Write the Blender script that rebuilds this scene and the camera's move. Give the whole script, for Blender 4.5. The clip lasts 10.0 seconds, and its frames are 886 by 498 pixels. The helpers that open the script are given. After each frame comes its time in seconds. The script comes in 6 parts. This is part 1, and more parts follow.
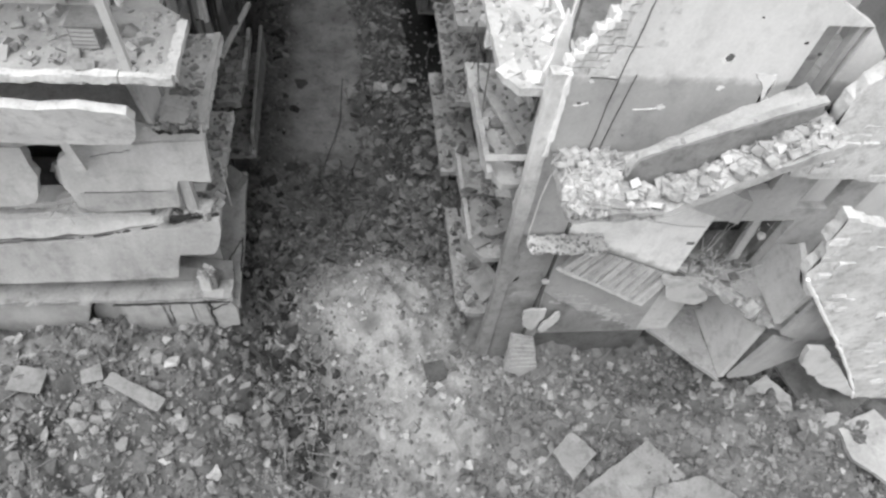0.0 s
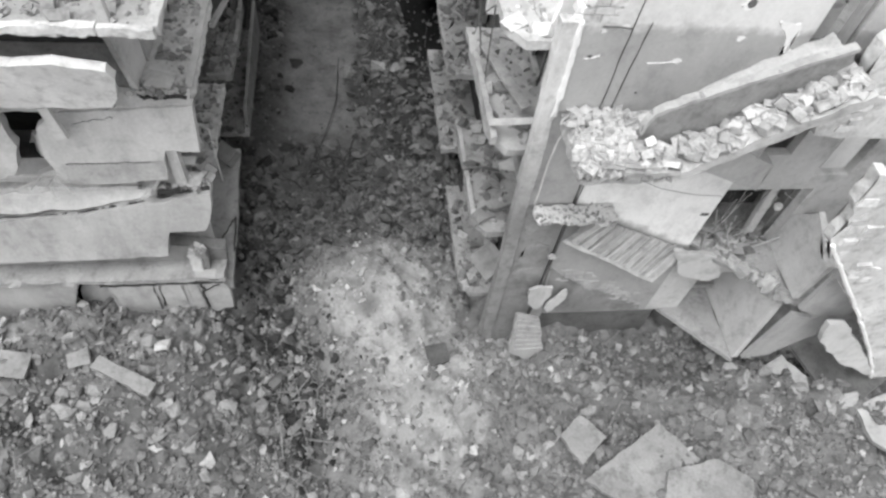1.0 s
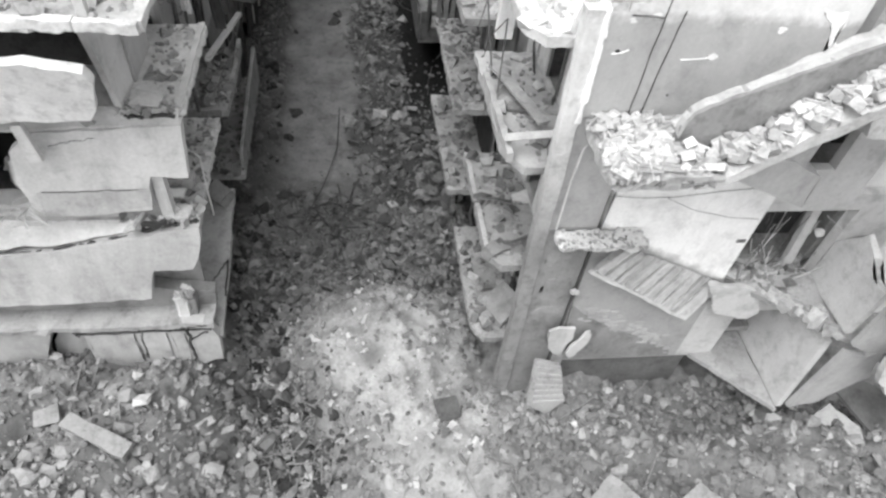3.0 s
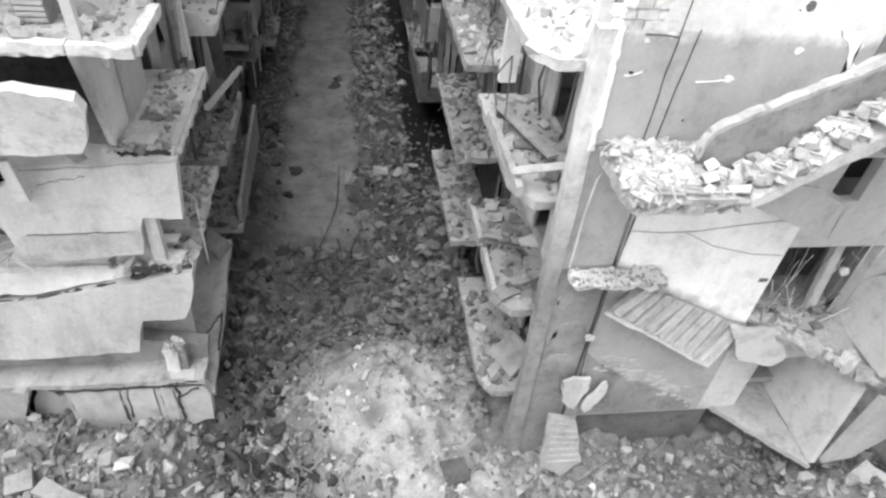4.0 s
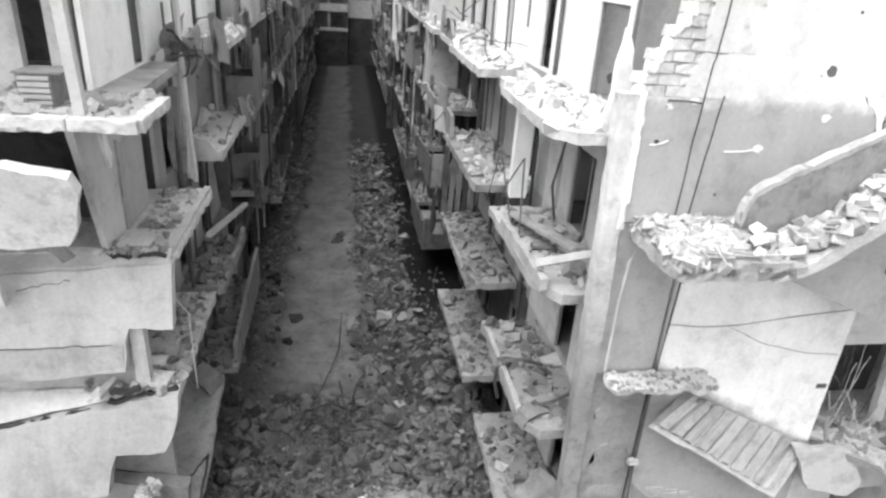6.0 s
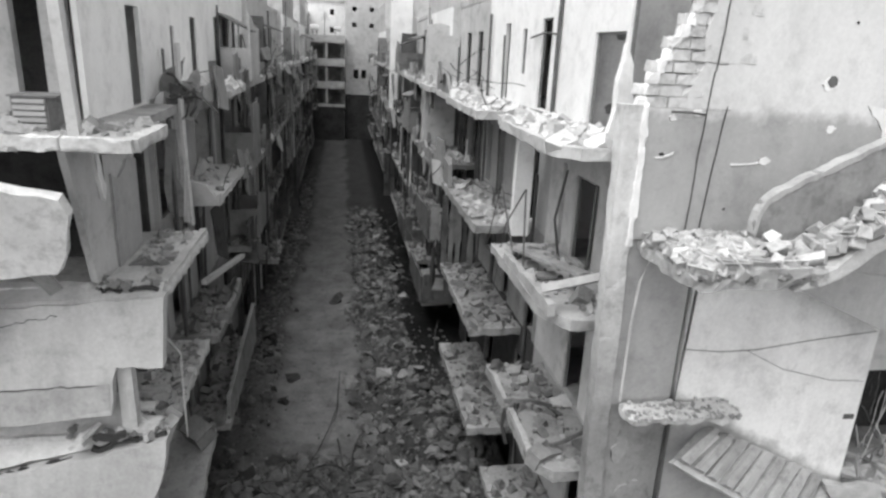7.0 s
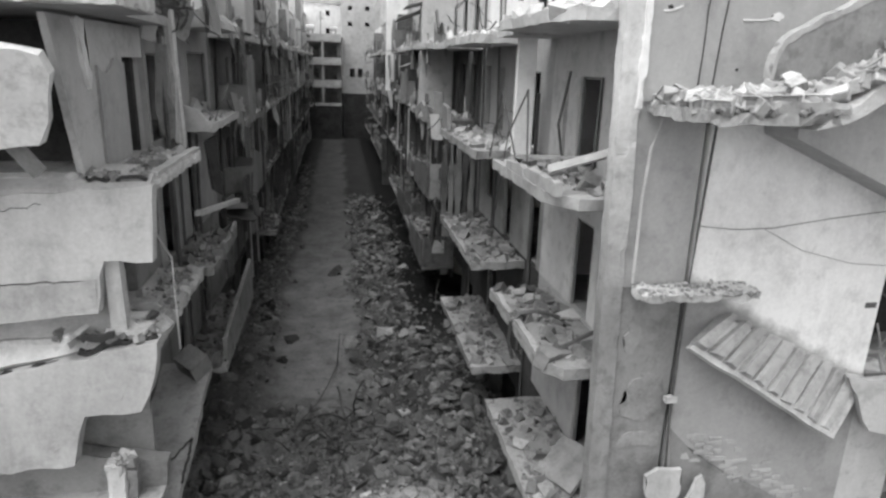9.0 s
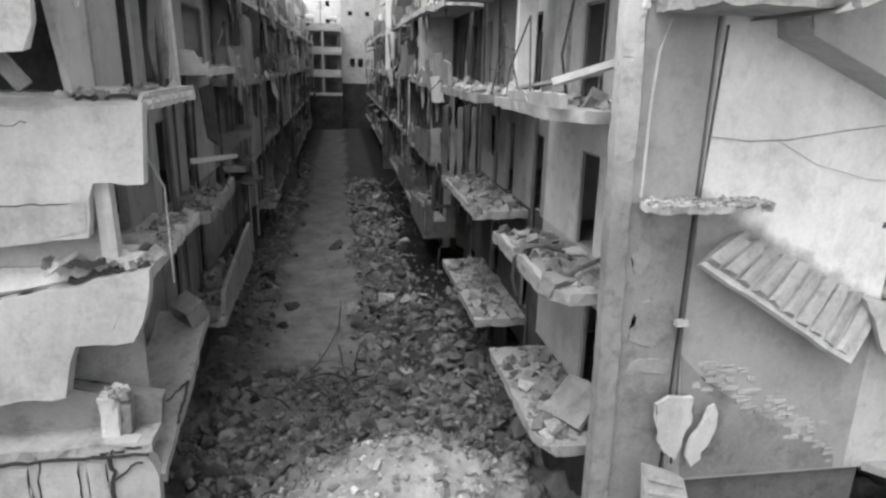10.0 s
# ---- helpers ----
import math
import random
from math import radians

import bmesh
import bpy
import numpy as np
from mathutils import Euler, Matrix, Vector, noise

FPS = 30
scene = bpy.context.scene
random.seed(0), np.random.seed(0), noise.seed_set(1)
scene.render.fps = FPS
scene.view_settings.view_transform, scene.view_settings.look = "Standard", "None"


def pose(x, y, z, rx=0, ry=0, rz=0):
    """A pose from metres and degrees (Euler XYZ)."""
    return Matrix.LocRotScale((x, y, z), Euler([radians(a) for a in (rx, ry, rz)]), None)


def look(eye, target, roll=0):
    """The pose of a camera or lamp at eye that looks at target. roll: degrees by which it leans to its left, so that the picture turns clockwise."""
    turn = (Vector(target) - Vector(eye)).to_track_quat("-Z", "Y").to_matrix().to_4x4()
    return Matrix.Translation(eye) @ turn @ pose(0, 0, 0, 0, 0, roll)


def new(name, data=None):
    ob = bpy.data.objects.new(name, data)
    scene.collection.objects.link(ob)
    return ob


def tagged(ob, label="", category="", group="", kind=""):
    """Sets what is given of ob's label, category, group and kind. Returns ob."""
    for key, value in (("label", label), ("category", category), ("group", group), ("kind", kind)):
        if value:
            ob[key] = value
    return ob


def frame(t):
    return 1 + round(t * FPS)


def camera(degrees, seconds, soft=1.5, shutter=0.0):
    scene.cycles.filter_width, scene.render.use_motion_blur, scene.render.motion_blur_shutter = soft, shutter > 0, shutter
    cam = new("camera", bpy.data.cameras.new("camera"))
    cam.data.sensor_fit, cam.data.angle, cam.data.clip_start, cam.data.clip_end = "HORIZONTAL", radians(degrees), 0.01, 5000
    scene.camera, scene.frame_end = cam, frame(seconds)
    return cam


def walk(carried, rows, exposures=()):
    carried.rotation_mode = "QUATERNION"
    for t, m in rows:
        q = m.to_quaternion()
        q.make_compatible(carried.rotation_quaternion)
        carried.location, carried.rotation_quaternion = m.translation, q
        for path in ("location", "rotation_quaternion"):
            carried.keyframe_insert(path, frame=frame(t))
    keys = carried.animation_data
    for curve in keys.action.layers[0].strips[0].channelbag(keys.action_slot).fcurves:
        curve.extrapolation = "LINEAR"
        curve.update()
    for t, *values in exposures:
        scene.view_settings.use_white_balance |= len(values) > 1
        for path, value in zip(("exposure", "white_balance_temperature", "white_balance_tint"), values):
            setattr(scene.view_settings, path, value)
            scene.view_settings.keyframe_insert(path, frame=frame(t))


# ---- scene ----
import itertools

cam = camera(69.9, 10.0, soft=2.6)
PATH = [
    (0, (-0.329, -0.743, 19.504), (-0.055, 0.411, 17.894), 9.9),
    (0.5, (-0.314, -0.739, 18.981), (-0.039, 0.412, 17.369), 9.8),
    (1, (-0.306, -0.774, 18.487), (-0.029, 0.374, 16.872), 9.6),
    (1.5, (-0.338, -0.783, 17.99), (-0.06, 0.369, 16.379), 9.4),
    (2, (-0.374, -0.731, 17.57), (-0.096, 0.478, 16.002), 8.7),
    (3.5, (-0.43, -0.6, 16.124), (-0.14, 0.804, 14.729), 7),
    (4, (-0.494, -0.586, 15.604), (-0.198, 0.907, 14.308), 6.3),
    (4.5, (-0.553, -0.576, 15.156), (-0.252, 1.007, 13.97), 5.7),
    (5, (-0.583, -0.555, 14.689), (-0.278, 1.107, 13.618), 5.2),
    (5.5, (-0.633, -0.539, 14.167), (-0.325, 1.197, 13.222), 4.6),
    (6, (-0.704, -0.499, 13.649), (-0.395, 1.301, 12.832), 4),
    (7.5, (-0.737, -0.456, 12.184), (-0.417, 1.438, 11.628), 2.4),
    (8, (-0.736, -0.54, 11.609), (-0.416, 1.354, 11.053), 2.2),
    (8.5, (-0.738, -0.602, 11.069), (-0.417, 1.292, 10.514), 2.1),
    (9, (-0.723, -0.636, 10.428), (-0.403, 1.259, 9.872), 1.8),
    (9.5, (-0.693, -0.634, 9.724), (-0.375, 1.261, 9.169), 1.6),
    (10, (-0.668, -0.644, 9.048), (-0.356, 1.251, 8.489), 1.2),
]
walk(cam, [(t, look(eye, target, roll)) for t, eye, target, roll in PATH], [(0.0, 1.22), (2.0, 1.5), (3.5, 1.68), (5.5, 1.8), (6.3, 1.7), (7.4, 1.19), (8.2, 1.22), (9.0, 1.31), (10.0, 1.5)])

# ---- light: a bright overcast sky, soft high sun behind the camera ----
SUN_EL, SUN_AZ = 66.0, 232.0
world = bpy.data.worlds.new("overcast")
scene.world = world
world.use_nodes = True
wn, wl = world.node_tree.nodes, world.node_tree.links
sky = wn.new("ShaderNodeTexSky")
sky.sky_type, sky.sun_disc = "NISHITA", False
sky.sun_elevation, sky.sun_rotation = radians(SUN_EL), radians(SUN_AZ)
grey = wn.new("ShaderNodeRGBToBW")
wl.new(sky.outputs[0], grey.inputs[0])
wl.new(grey.outputs[0], wn["Background"].inputs[0])
wn["Background"].inputs[1].default_value = 0.15
sun = new("sun", bpy.data.lights.new("sun", "SUN"))
sun.data.energy, sun.data.angle, sun.data.color = 1.15, radians(50), (1.0, 1.0, 1.0)
sun.matrix_world = look((0, 0, 0), (-math.sin(radians(SUN_AZ)) * math.cos(radians(SUN_EL)), -math.cos(radians(SUN_AZ)) * math.cos(radians(SUN_EL)), -math.sin(radians(SUN_EL))))


# ---- materials ----
def mat(name, base, var=0.25, scale=1.0, rough=0.92, bump=0.4, dirt=0.35, streak=0.0, island=0.0, random_ob=0.0, fine=14.0, metal=0.0, second=None):
    m = bpy.data.materials.new(name)
    m.use_nodes = True
    n, l = m.node_tree.nodes, m.node_tree.links
    bsdf = n["Principled BSDF"]
    bsdf.inputs["Roughness"].default_value, bsdf.inputs["Metallic"].default_value = rough, metal
    bsdf.inputs["Specular IOR Level"].default_value = 0.25
    geo = n.new("ShaderNodeNewGeometry")

    def noise_at(s, detail, stretch=None, rough_n=0.6):
        t = n.new("ShaderNodeTexNoise")
        t.inputs["Scale"].default_value, t.inputs["Detail"].default_value, t.inputs["Roughness"].default_value = s, detail, rough_n
        if stretch:
            mp = n.new("ShaderNodeMapping")
            mp.inputs["Scale"].default_value = stretch
            l.new(geo.outputs["Position"], mp.inputs[0])
            l.new(mp.outputs[0], t.inputs["Vector"])
        else:
            l.new(geo.outputs["Position"], t.inputs["Vector"])
        return t.outputs["Fac"]

    def math_node(op, a, b):
        q = n.new("ShaderNodeMath")
        q.operation = op
        for k, v in enumerate((a, b)):
            if isinstance(v, (int, float)):
                q.inputs[k].default_value = v
            else:
                l.new(v, q.inputs[k])
        return q.outputs[0]

    def ramp(f, a, b, lo, hi):
        q = n.new("ShaderNodeMapRange")
        q.inputs[1].default_value, q.inputs[2].default_value, q.inputs[3].default_value, q.inputs[4].default_value = a, b, lo, hi
        l.new(f, q.inputs[0])
        return q.outputs[0]

    big, small = noise_at(0.7 * scale, 5), noise_at(fine, 6, rough_n=0.7)
    v = math_node("MULTIPLY", ramp(big, 0.3, 0.7, 1 - var, 1 + var), ramp(small, 0.3, 0.7, 1 - var * 0.6, 1 + var * 0.6))
    if dirt:
        v = math_node("MULTIPLY", v, ramp(noise_at(2.3 * scale, 8, rough_n=0.72), 0.5, 0.66, 1.0, 1 - dirt))
    if streak:
        v = math_node("MULTIPLY", v, ramp(noise_at(1.0, 7, (1.6, 1.6, 0.4), 0.68), 0.42, 0.72, 1.0, 1 - streak))
    if island:
        v = math_node("MULTIPLY", v, ramp(geo.outputs["Random Per Island"], 0, 1, 1 - island, 1 + island))
    if random_ob:
        info = n.new("ShaderNodeObjectInfo")
        v = math_node("MULTIPLY", v, ramp(info.outputs["Random"], 0, 1, 1 - random_ob, 1 + random_ob))
    if second:
        # an older coat, on COLUMN painted light, ends along a worn, wandering line: base below it, second[0] above it
        other, kx, kz, level, soft_edge, wander = second
        xyz = n.new("ShaderNodeSeparateXYZ")
        l.new(geo.outputs["Position"], xyz.inputs[0])
        h = math_node("ADD", math_node("MULTIPLY", xyz.outputs[0], kx), math_node("MULTIPLY", xyz.outputs[2], kz))
        h = math_node("ADD", h, math_node("MULTIPLY", math_node("SUBTRACT", noise_at(2.2, 7, rough_n=0.65), 0.5), wander))
        base = ramp(h, level - soft_edge, level + soft_edge, base, other)
    v = math_node("MINIMUM", math_node("MULTIPLY", v, base), 0.88)
    comb = n.new("ShaderNodeCombineColor")
    for k in range(3):
        l.new(v, comb.inputs[k])
    l.new(comb.outputs[0], bsdf.inputs["Base Color"])
    if bump:
        b = n.new("ShaderNodeBump")
        b.inputs["Strength"].default_value, b.inputs["Distance"].default_value = bump, 0.03
        l.new(math_node("ADD", small, noise_at(4.0, 8, rough_n=0.7)), b.inputs["Height"])
        l.new(b.outputs[0], bsdf.inputs["Normal"])
    return m


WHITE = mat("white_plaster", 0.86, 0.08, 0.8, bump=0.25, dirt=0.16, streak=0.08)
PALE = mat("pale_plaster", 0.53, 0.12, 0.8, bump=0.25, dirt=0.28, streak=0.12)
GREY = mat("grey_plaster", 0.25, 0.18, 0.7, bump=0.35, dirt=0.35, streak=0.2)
# near-black tone that carries the shade of low storeys and rooms
DARKPL = mat("shade_dark_plaster", 0.055, 0.3, 0.8, bump=0.4, dirt=0.5, streak=0.12)
RAW = mat("bare_concrete", 0.5, 0.16, 0.7, bump=0.35, dirt=0.24, streak=0.2)
CONC = mat("broken_concrete", 0.5, 0.2, 1.2, bump=0.7, dirt=0.3)
CONCD = mat("dusty_dark_concrete", 0.26, 0.25, 1.2, bump=0.6, dirt=0.4)
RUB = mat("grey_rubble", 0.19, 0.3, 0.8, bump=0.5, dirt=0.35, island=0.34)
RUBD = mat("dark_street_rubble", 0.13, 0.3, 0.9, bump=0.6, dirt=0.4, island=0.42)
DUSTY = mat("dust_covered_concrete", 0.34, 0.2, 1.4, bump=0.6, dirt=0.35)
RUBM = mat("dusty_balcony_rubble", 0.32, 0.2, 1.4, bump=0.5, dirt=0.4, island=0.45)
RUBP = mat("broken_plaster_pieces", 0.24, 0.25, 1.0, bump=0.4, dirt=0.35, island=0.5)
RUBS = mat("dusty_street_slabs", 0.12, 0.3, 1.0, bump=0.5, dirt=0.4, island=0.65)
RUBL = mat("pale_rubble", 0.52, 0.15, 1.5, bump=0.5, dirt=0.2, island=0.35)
CHAR_SHADE = mat("char_and_shade_debris", 0.05, 0.3, 1.5, bump=0.6, dirt=0.3, island=0.6)
PILLAR = mat("stained_pillar_render", 0.28, 0.2, 1.2, bump=0.5, dirt=0.35, streak=0.25)
# column colour pales upwards: brighter light at its top is painted in
COLUMN = mat("top_lit_column_paint", 0.27, 0.16, 1.2, bump=0.5, dirt=0.3, streak=0.22, second=(0.66, 0.0, 1.0, 8.0, 1.5, 2.2))
STAIR = mat("two_tone_stair_paint", 0.42, 0.1, 0.6, bump=0.25, dirt=0.2, streak=0.12, second=(0.7, 0.0, 1.0, 11.98, 0.1, 0.7))
LIMED = mat("limewashed_stair_wall", 0.35, 0.12, 0.7, bump=0.3, dirt=0.2, streak=0.12, second=(0.84, 0.562, 1.0, 10.0, 0.14, 0.7))
LIME = mat("flaking_limewash", 0.72, 0.14, 1.3, bump=0.5, dirt=0.3, streak=0.1)
# dark panel tone that paints the shade low in the street
SHADEPL = mat("shade_dark_panel", 0.12, 0.3, 1.0, bump=0.4, dirt=0.5, streak=0.3)
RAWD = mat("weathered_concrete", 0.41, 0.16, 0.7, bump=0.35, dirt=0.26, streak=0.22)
RUBB = mat("shade_dark_rubble", 0.18, 0.25, 1.4, bump=0.5, dirt=0.4, island=0.6)
BLOCKW = mat("whitewashed_block", 0.66, 0.2, 1.6, bump=0.7, dirt=0.35, island=0.16)
RUBW = mat("torn_white_masonry", 0.62, 0.2, 1.6, bump=0.8, dirt=0.35)
BRICK = mat("pale_block", 0.46, 0.18, 2.0, bump=0.5, dirt=0.35, random_ob=0.32)
CREAM = mat("cream_wall_paint", 0.68, 0.1, 0.6, bump=0.25, dirt=0.14, streak=0.12)
STEP = mat("worn_step", 0.36, 0.15, 2.0, bump=0.5, dirt=0.3, random_ob=0.15)
MID = mat("aged_grey_paint", 0.4, 0.13, 0.6, bump=0.25, dirt=0.2, streak=0.18)
# dark tone, used for room and hole insides to paint their shade
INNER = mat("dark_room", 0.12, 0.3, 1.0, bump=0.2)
WOOD = mat("weathered_wood", 0.2, 0.25, 2.0, bump=0.4, dirt=0.3)
METAL = mat("dull_metal", 0.12, 0.3, 3.0, rough=0.55, bump=0.2, dirt=0.3, metal=0.4)
PIPE = mat("pale_pipe", 0.5, 0.15, 2.0, rough=0.6, bump=0.1, dirt=0.2)
CLOTH = mat("dusty_cloth", 0.3, 0.25, 2.5, bump=0.4, dirt=0.3)
CABLE = mat("black_cable", 0.04, 0.2, 2.0, rough=0.6, bump=0.1, dirt=0)


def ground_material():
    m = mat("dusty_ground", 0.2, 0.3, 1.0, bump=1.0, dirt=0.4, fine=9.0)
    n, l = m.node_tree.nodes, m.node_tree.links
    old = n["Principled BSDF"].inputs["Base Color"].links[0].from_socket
    # multiplies mound dust and painted street shade into the base colour
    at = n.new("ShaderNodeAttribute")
    at.attribute_name = "dust_and_shade"
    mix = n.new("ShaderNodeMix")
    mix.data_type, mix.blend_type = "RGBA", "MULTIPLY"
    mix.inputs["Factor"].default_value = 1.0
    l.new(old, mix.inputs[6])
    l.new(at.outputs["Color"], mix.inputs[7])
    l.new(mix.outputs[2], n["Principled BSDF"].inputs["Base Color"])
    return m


# ---- small builders ----
R = random.Random(7)


def thing(name, at, label, category, group="", kind=""):
    ob = new(name)
    ob.location = at
    ob.empty_display_size = 0.2
    return tagged(ob, label, category, group, kind)


def part(name, bm, material, parent=None, label=""):
    me = bpy.data.meshes.new(name)
    bmesh.ops.recalc_face_normals(bm, faces=bm.faces)
    bm.to_mesh(me)
    bm.free()
    me.materials.append(material)
    return link(name, me, parent, label)


def link(name, me, parent=None, label=""):
    ob = new(name, me)
    if parent is not None:
        ob.parent = parent
        top = parent
        while top.parent is not None:
            top = top.parent
        if parent is top:
            ob.matrix_parent_inverse = Matrix.Translation(top.location).inverted()
    if label:
        tagged(ob, label)
    return ob


def at_axis(u, v, d, axis):
    return (u, v, d) if axis == "z" else ((u, d, v) if axis == "y" else (d, u, v))


def prism(bm, poly, d0, d1, axis="z", jit=0.0, seg=0.3, lean=(0.0, 0.0), warp=0.0):
    """A slab of the outline poly between d0 and d1 along axis; a third number in a corner is the raggedness of its edge. lean: shift of d per u and v."""
    pts = []
    n = len(poly)
    for i in range(n):
        a, b = poly[i], poly[(i + 1) % n]
        j = a[2] if len(a) > 2 else jit
        du, dv = b[0] - a[0], b[1] - a[1]
        k = max(1, int(math.hypot(du, dv) / seg)) if j else 1
        for q in range(k):
            f = q / k
            o = R.uniform(-j, j) if q else 0.0
            ln = math.hypot(du, dv) or 1
            pts.append((a[0] + du * f - dv / ln * o + R.uniform(-j, j) * 0.4, a[1] + dv * f + du / ln * o, j))
    rings = []
    for d in (d0, d1):
        ring = []
        for u, v, j in pts:
            o = R.uniform(-j, j) * 0.5
            ring.append(bm.verts.new(at_axis(u + o, v + R.uniform(-j, j) * 0.3, d + lean[0] * (u - poly[0][0]) + lean[1] * (v - poly[0][1]) + R.uniform(-warp, warp), axis)))
        rings.append(ring)
    m = len(pts)
    fa, fb = bm.faces.new(rings[0]), bm.faces.new(rings[1])
    for i in range(m):
        bm.faces.new((rings[0][i], rings[0][(i + 1) % m], rings[1][(i + 1) % m], rings[1][i]))
    bmesh.ops.triangulate(bm, faces=[fa, fb])
    return bm


def box(bm, x0, x1, y0, y1, z0, z1, jit=0.0, m=None, bevel=0.0):
    vs = []
    for x, y, z in ((x0, y0, z0), (x1, y0, z0), (x1, y1, z0), (x0, y1, z0), (x0, y0, z1), (x1, y0, z1), (x1, y1, z1), (x0, y1, z1)):
        p = Vector((x + R.uniform(-jit, jit), y + R.uniform(-jit, jit), z + R.uniform(-jit, jit)))
        vs.append(bm.verts.new(m @ p if m else p))
    fs = [bm.faces.new([vs[i] for i in f]) for f in ((3, 2, 1, 0), (4, 5, 6, 7), (0, 1, 5, 4), (1, 2, 6, 5), (2, 3, 7, 6), (3, 0, 4, 7))]
    if bevel:
        es = list({e for f in fs for e in f.edges})
        bmesh.ops.bevel(bm, geom=es, offset=bevel, segments=1, affect="EDGES")
    return bm


def rough_box(bm, x0, x1, y0, y1, z0, z1, step=0.25, amp=0.03, m=None, shape=None):
    """A block with worn, uneven faces and chipped edges."""
    dims = (x1 - x0, y1 - y0, z1 - z0)
    n = [max(1, int(round(d / step))) for d in dims]
    cache = {}

    def vert(i, j, k):
        if (i, j, k) not in cache:
            p = Vector((x0 + dims[0] * i / n[0], y0 + dims[1] * j / n[1], z0 + dims[2] * k / n[2]))
            if shape:
                p = shape(p)
            corner = sum((i in (0, n[0]), j in (0, n[1]), k in (0, n[2])))
            a = noise.noise_vector(p * 2.1) + noise.noise_vector(p * 6.3 + Vector((9, 3, 5))) * 0.7
            chip = max(0.0, noise.noise(p * 3.7 + Vector((1, 7, 2)))) if corner > 1 else 0.0
            mid = Vector(((x0 + x1) / 2, (y0 + y1) / 2, (z0 + z1) / 2))
            p = p + a * amp * (1.0 if corner > 1 else 0.45)
            toward = mid - p
            p += Vector((min(0.12, abs(toward.x)) * (1 if toward.x > 0 else -1), min(0.12, abs(toward.y)) * (1 if toward.y > 0 else -1), min(0.06, abs(toward.z)) * (1 if toward.z > 0 else -1))) * chip * min(1.0, amp * 25)
            cache[i, j, k] = bm.verts.new(m @ p if m else p)
        return cache[i, j, k]

    for a in (0, n[0]):
        for j in range(n[1]):
            for k in range(n[2]):
                bm.faces.new((vert(a, j, k), vert(a, j + 1, k), vert(a, j + 1, k + 1), vert(a, j, k + 1)))
    for a in (0, n[1]):
        for i in range(n[0]):
            for k in range(n[2]):
                bm.faces.new((vert(i, a, k), vert(i + 1, a, k), vert(i + 1, a, k + 1), vert(i, a, k + 1)))
    for a in (0, n[2]):
        for i in range(n[0]):
            for j in range(n[1]):
                bm.faces.new((vert(i, j, a), vert(i + 1, j, a), vert(i + 1, j + 1, a), vert(i, j + 1, a)))
    return bm


def NB():
    return bmesh.new()


def wall_mesh(bm, axis, u0, u1, v0, v1, d0, d1, holes):
    """A wall of constant d with rectangular openings (u0, u1, v0, v1) right through it."""
    us = sorted({u0, u1, *[min(max(h[k], u0), u1) for h in holes for k in (0, 1)]})
    vs = sorted({v0, v1, *[min(max(h[k], v0), v1) for h in holes for k in (2, 3)]})
    solid = [[not any(h[0] < (us[i] + us[i + 1]) / 2 < h[1] and h[2] < (vs[j] + vs[j + 1]) / 2 < h[3] for h in holes) for j in range(len(vs) - 1)] for i in range(len(us) - 1)]
    cache = {}

    def vert(i, j, s):
        if (i, j, s) not in cache:
            cache[i, j, s] = bm.verts.new(at_axis(us[i], vs[j], (d0, d1)[s], axis))
        return cache[i, j, s]

    def is_solid(i, j):
        return 0 <= i < len(us) - 1 and 0 <= j < len(vs) - 1 and solid[i][j]

    for i in range(len(us) - 1):
        for j in range(len(vs) - 1):
            if not solid[i][j]:
                continue
            for s in (0, 1):
                bm.faces.new((vert(i, j, s), vert(i + 1, j, s), vert(i + 1, j + 1, s), vert(i, j + 1, s)))
            for di, dj, a, b in ((-1, 0, (i, j), (i, j + 1)), (1, 0, (i + 1, j), (i + 1, j + 1)), (0, -1, (i, j), (i + 1, j)), (0, 1, (i, j + 1), (i + 1, j + 1))):
                if not is_solid(i + di, j + dj):
                    bm.faces.new((vert(*a, 0), vert(*b, 0), vert(*b, 1), vert(*a, 1)))
    return bm


def tube(bm, pts, r, sides=6):
    rings = []
    for i, p in enumerate(pts):
        p = Vector(p)
        d = (Vector(pts[min(i + 1, len(pts) - 1)]) - Vector(pts[max(i - 1, 0)])).normalized()
        a = d.orthogonal().normalized()
        b = d.cross(a)
        rings.append([bm.verts.new(p + (a * math.cos(k * math.tau / sides) + b * math.sin(k * math.tau / sides)) * r) for k in range(sides)])
    for q in range(len(rings) - 1):
        # match the nearest start so that the tube does not twist
        off = min(range(sides), key=lambda k: (rings[q][0].co - rings[q + 1][k].co).length)
        rings[q + 1] = rings[q + 1][off:] + rings[q + 1][:off]
        for k in range(sides):
            bm.faces.new((rings[q][k], rings[q][(k + 1) % sides], rings[q + 1][(k + 1) % sides], rings[q + 1][k]))
    bm.faces.new(rings[0]), bm.faces.new(rings[-1])
    return bm


def sag(a, b, drop, n=8, wob=0.0):
    a, b = Vector(a), Vector(b)
    return [a.lerp(b, i / n) + Vector((R.uniform(-wob, wob), R.uniform(-wob, wob), -drop * 4 * (i / n) * (1 - i / n))) for i in range(n + 1)]


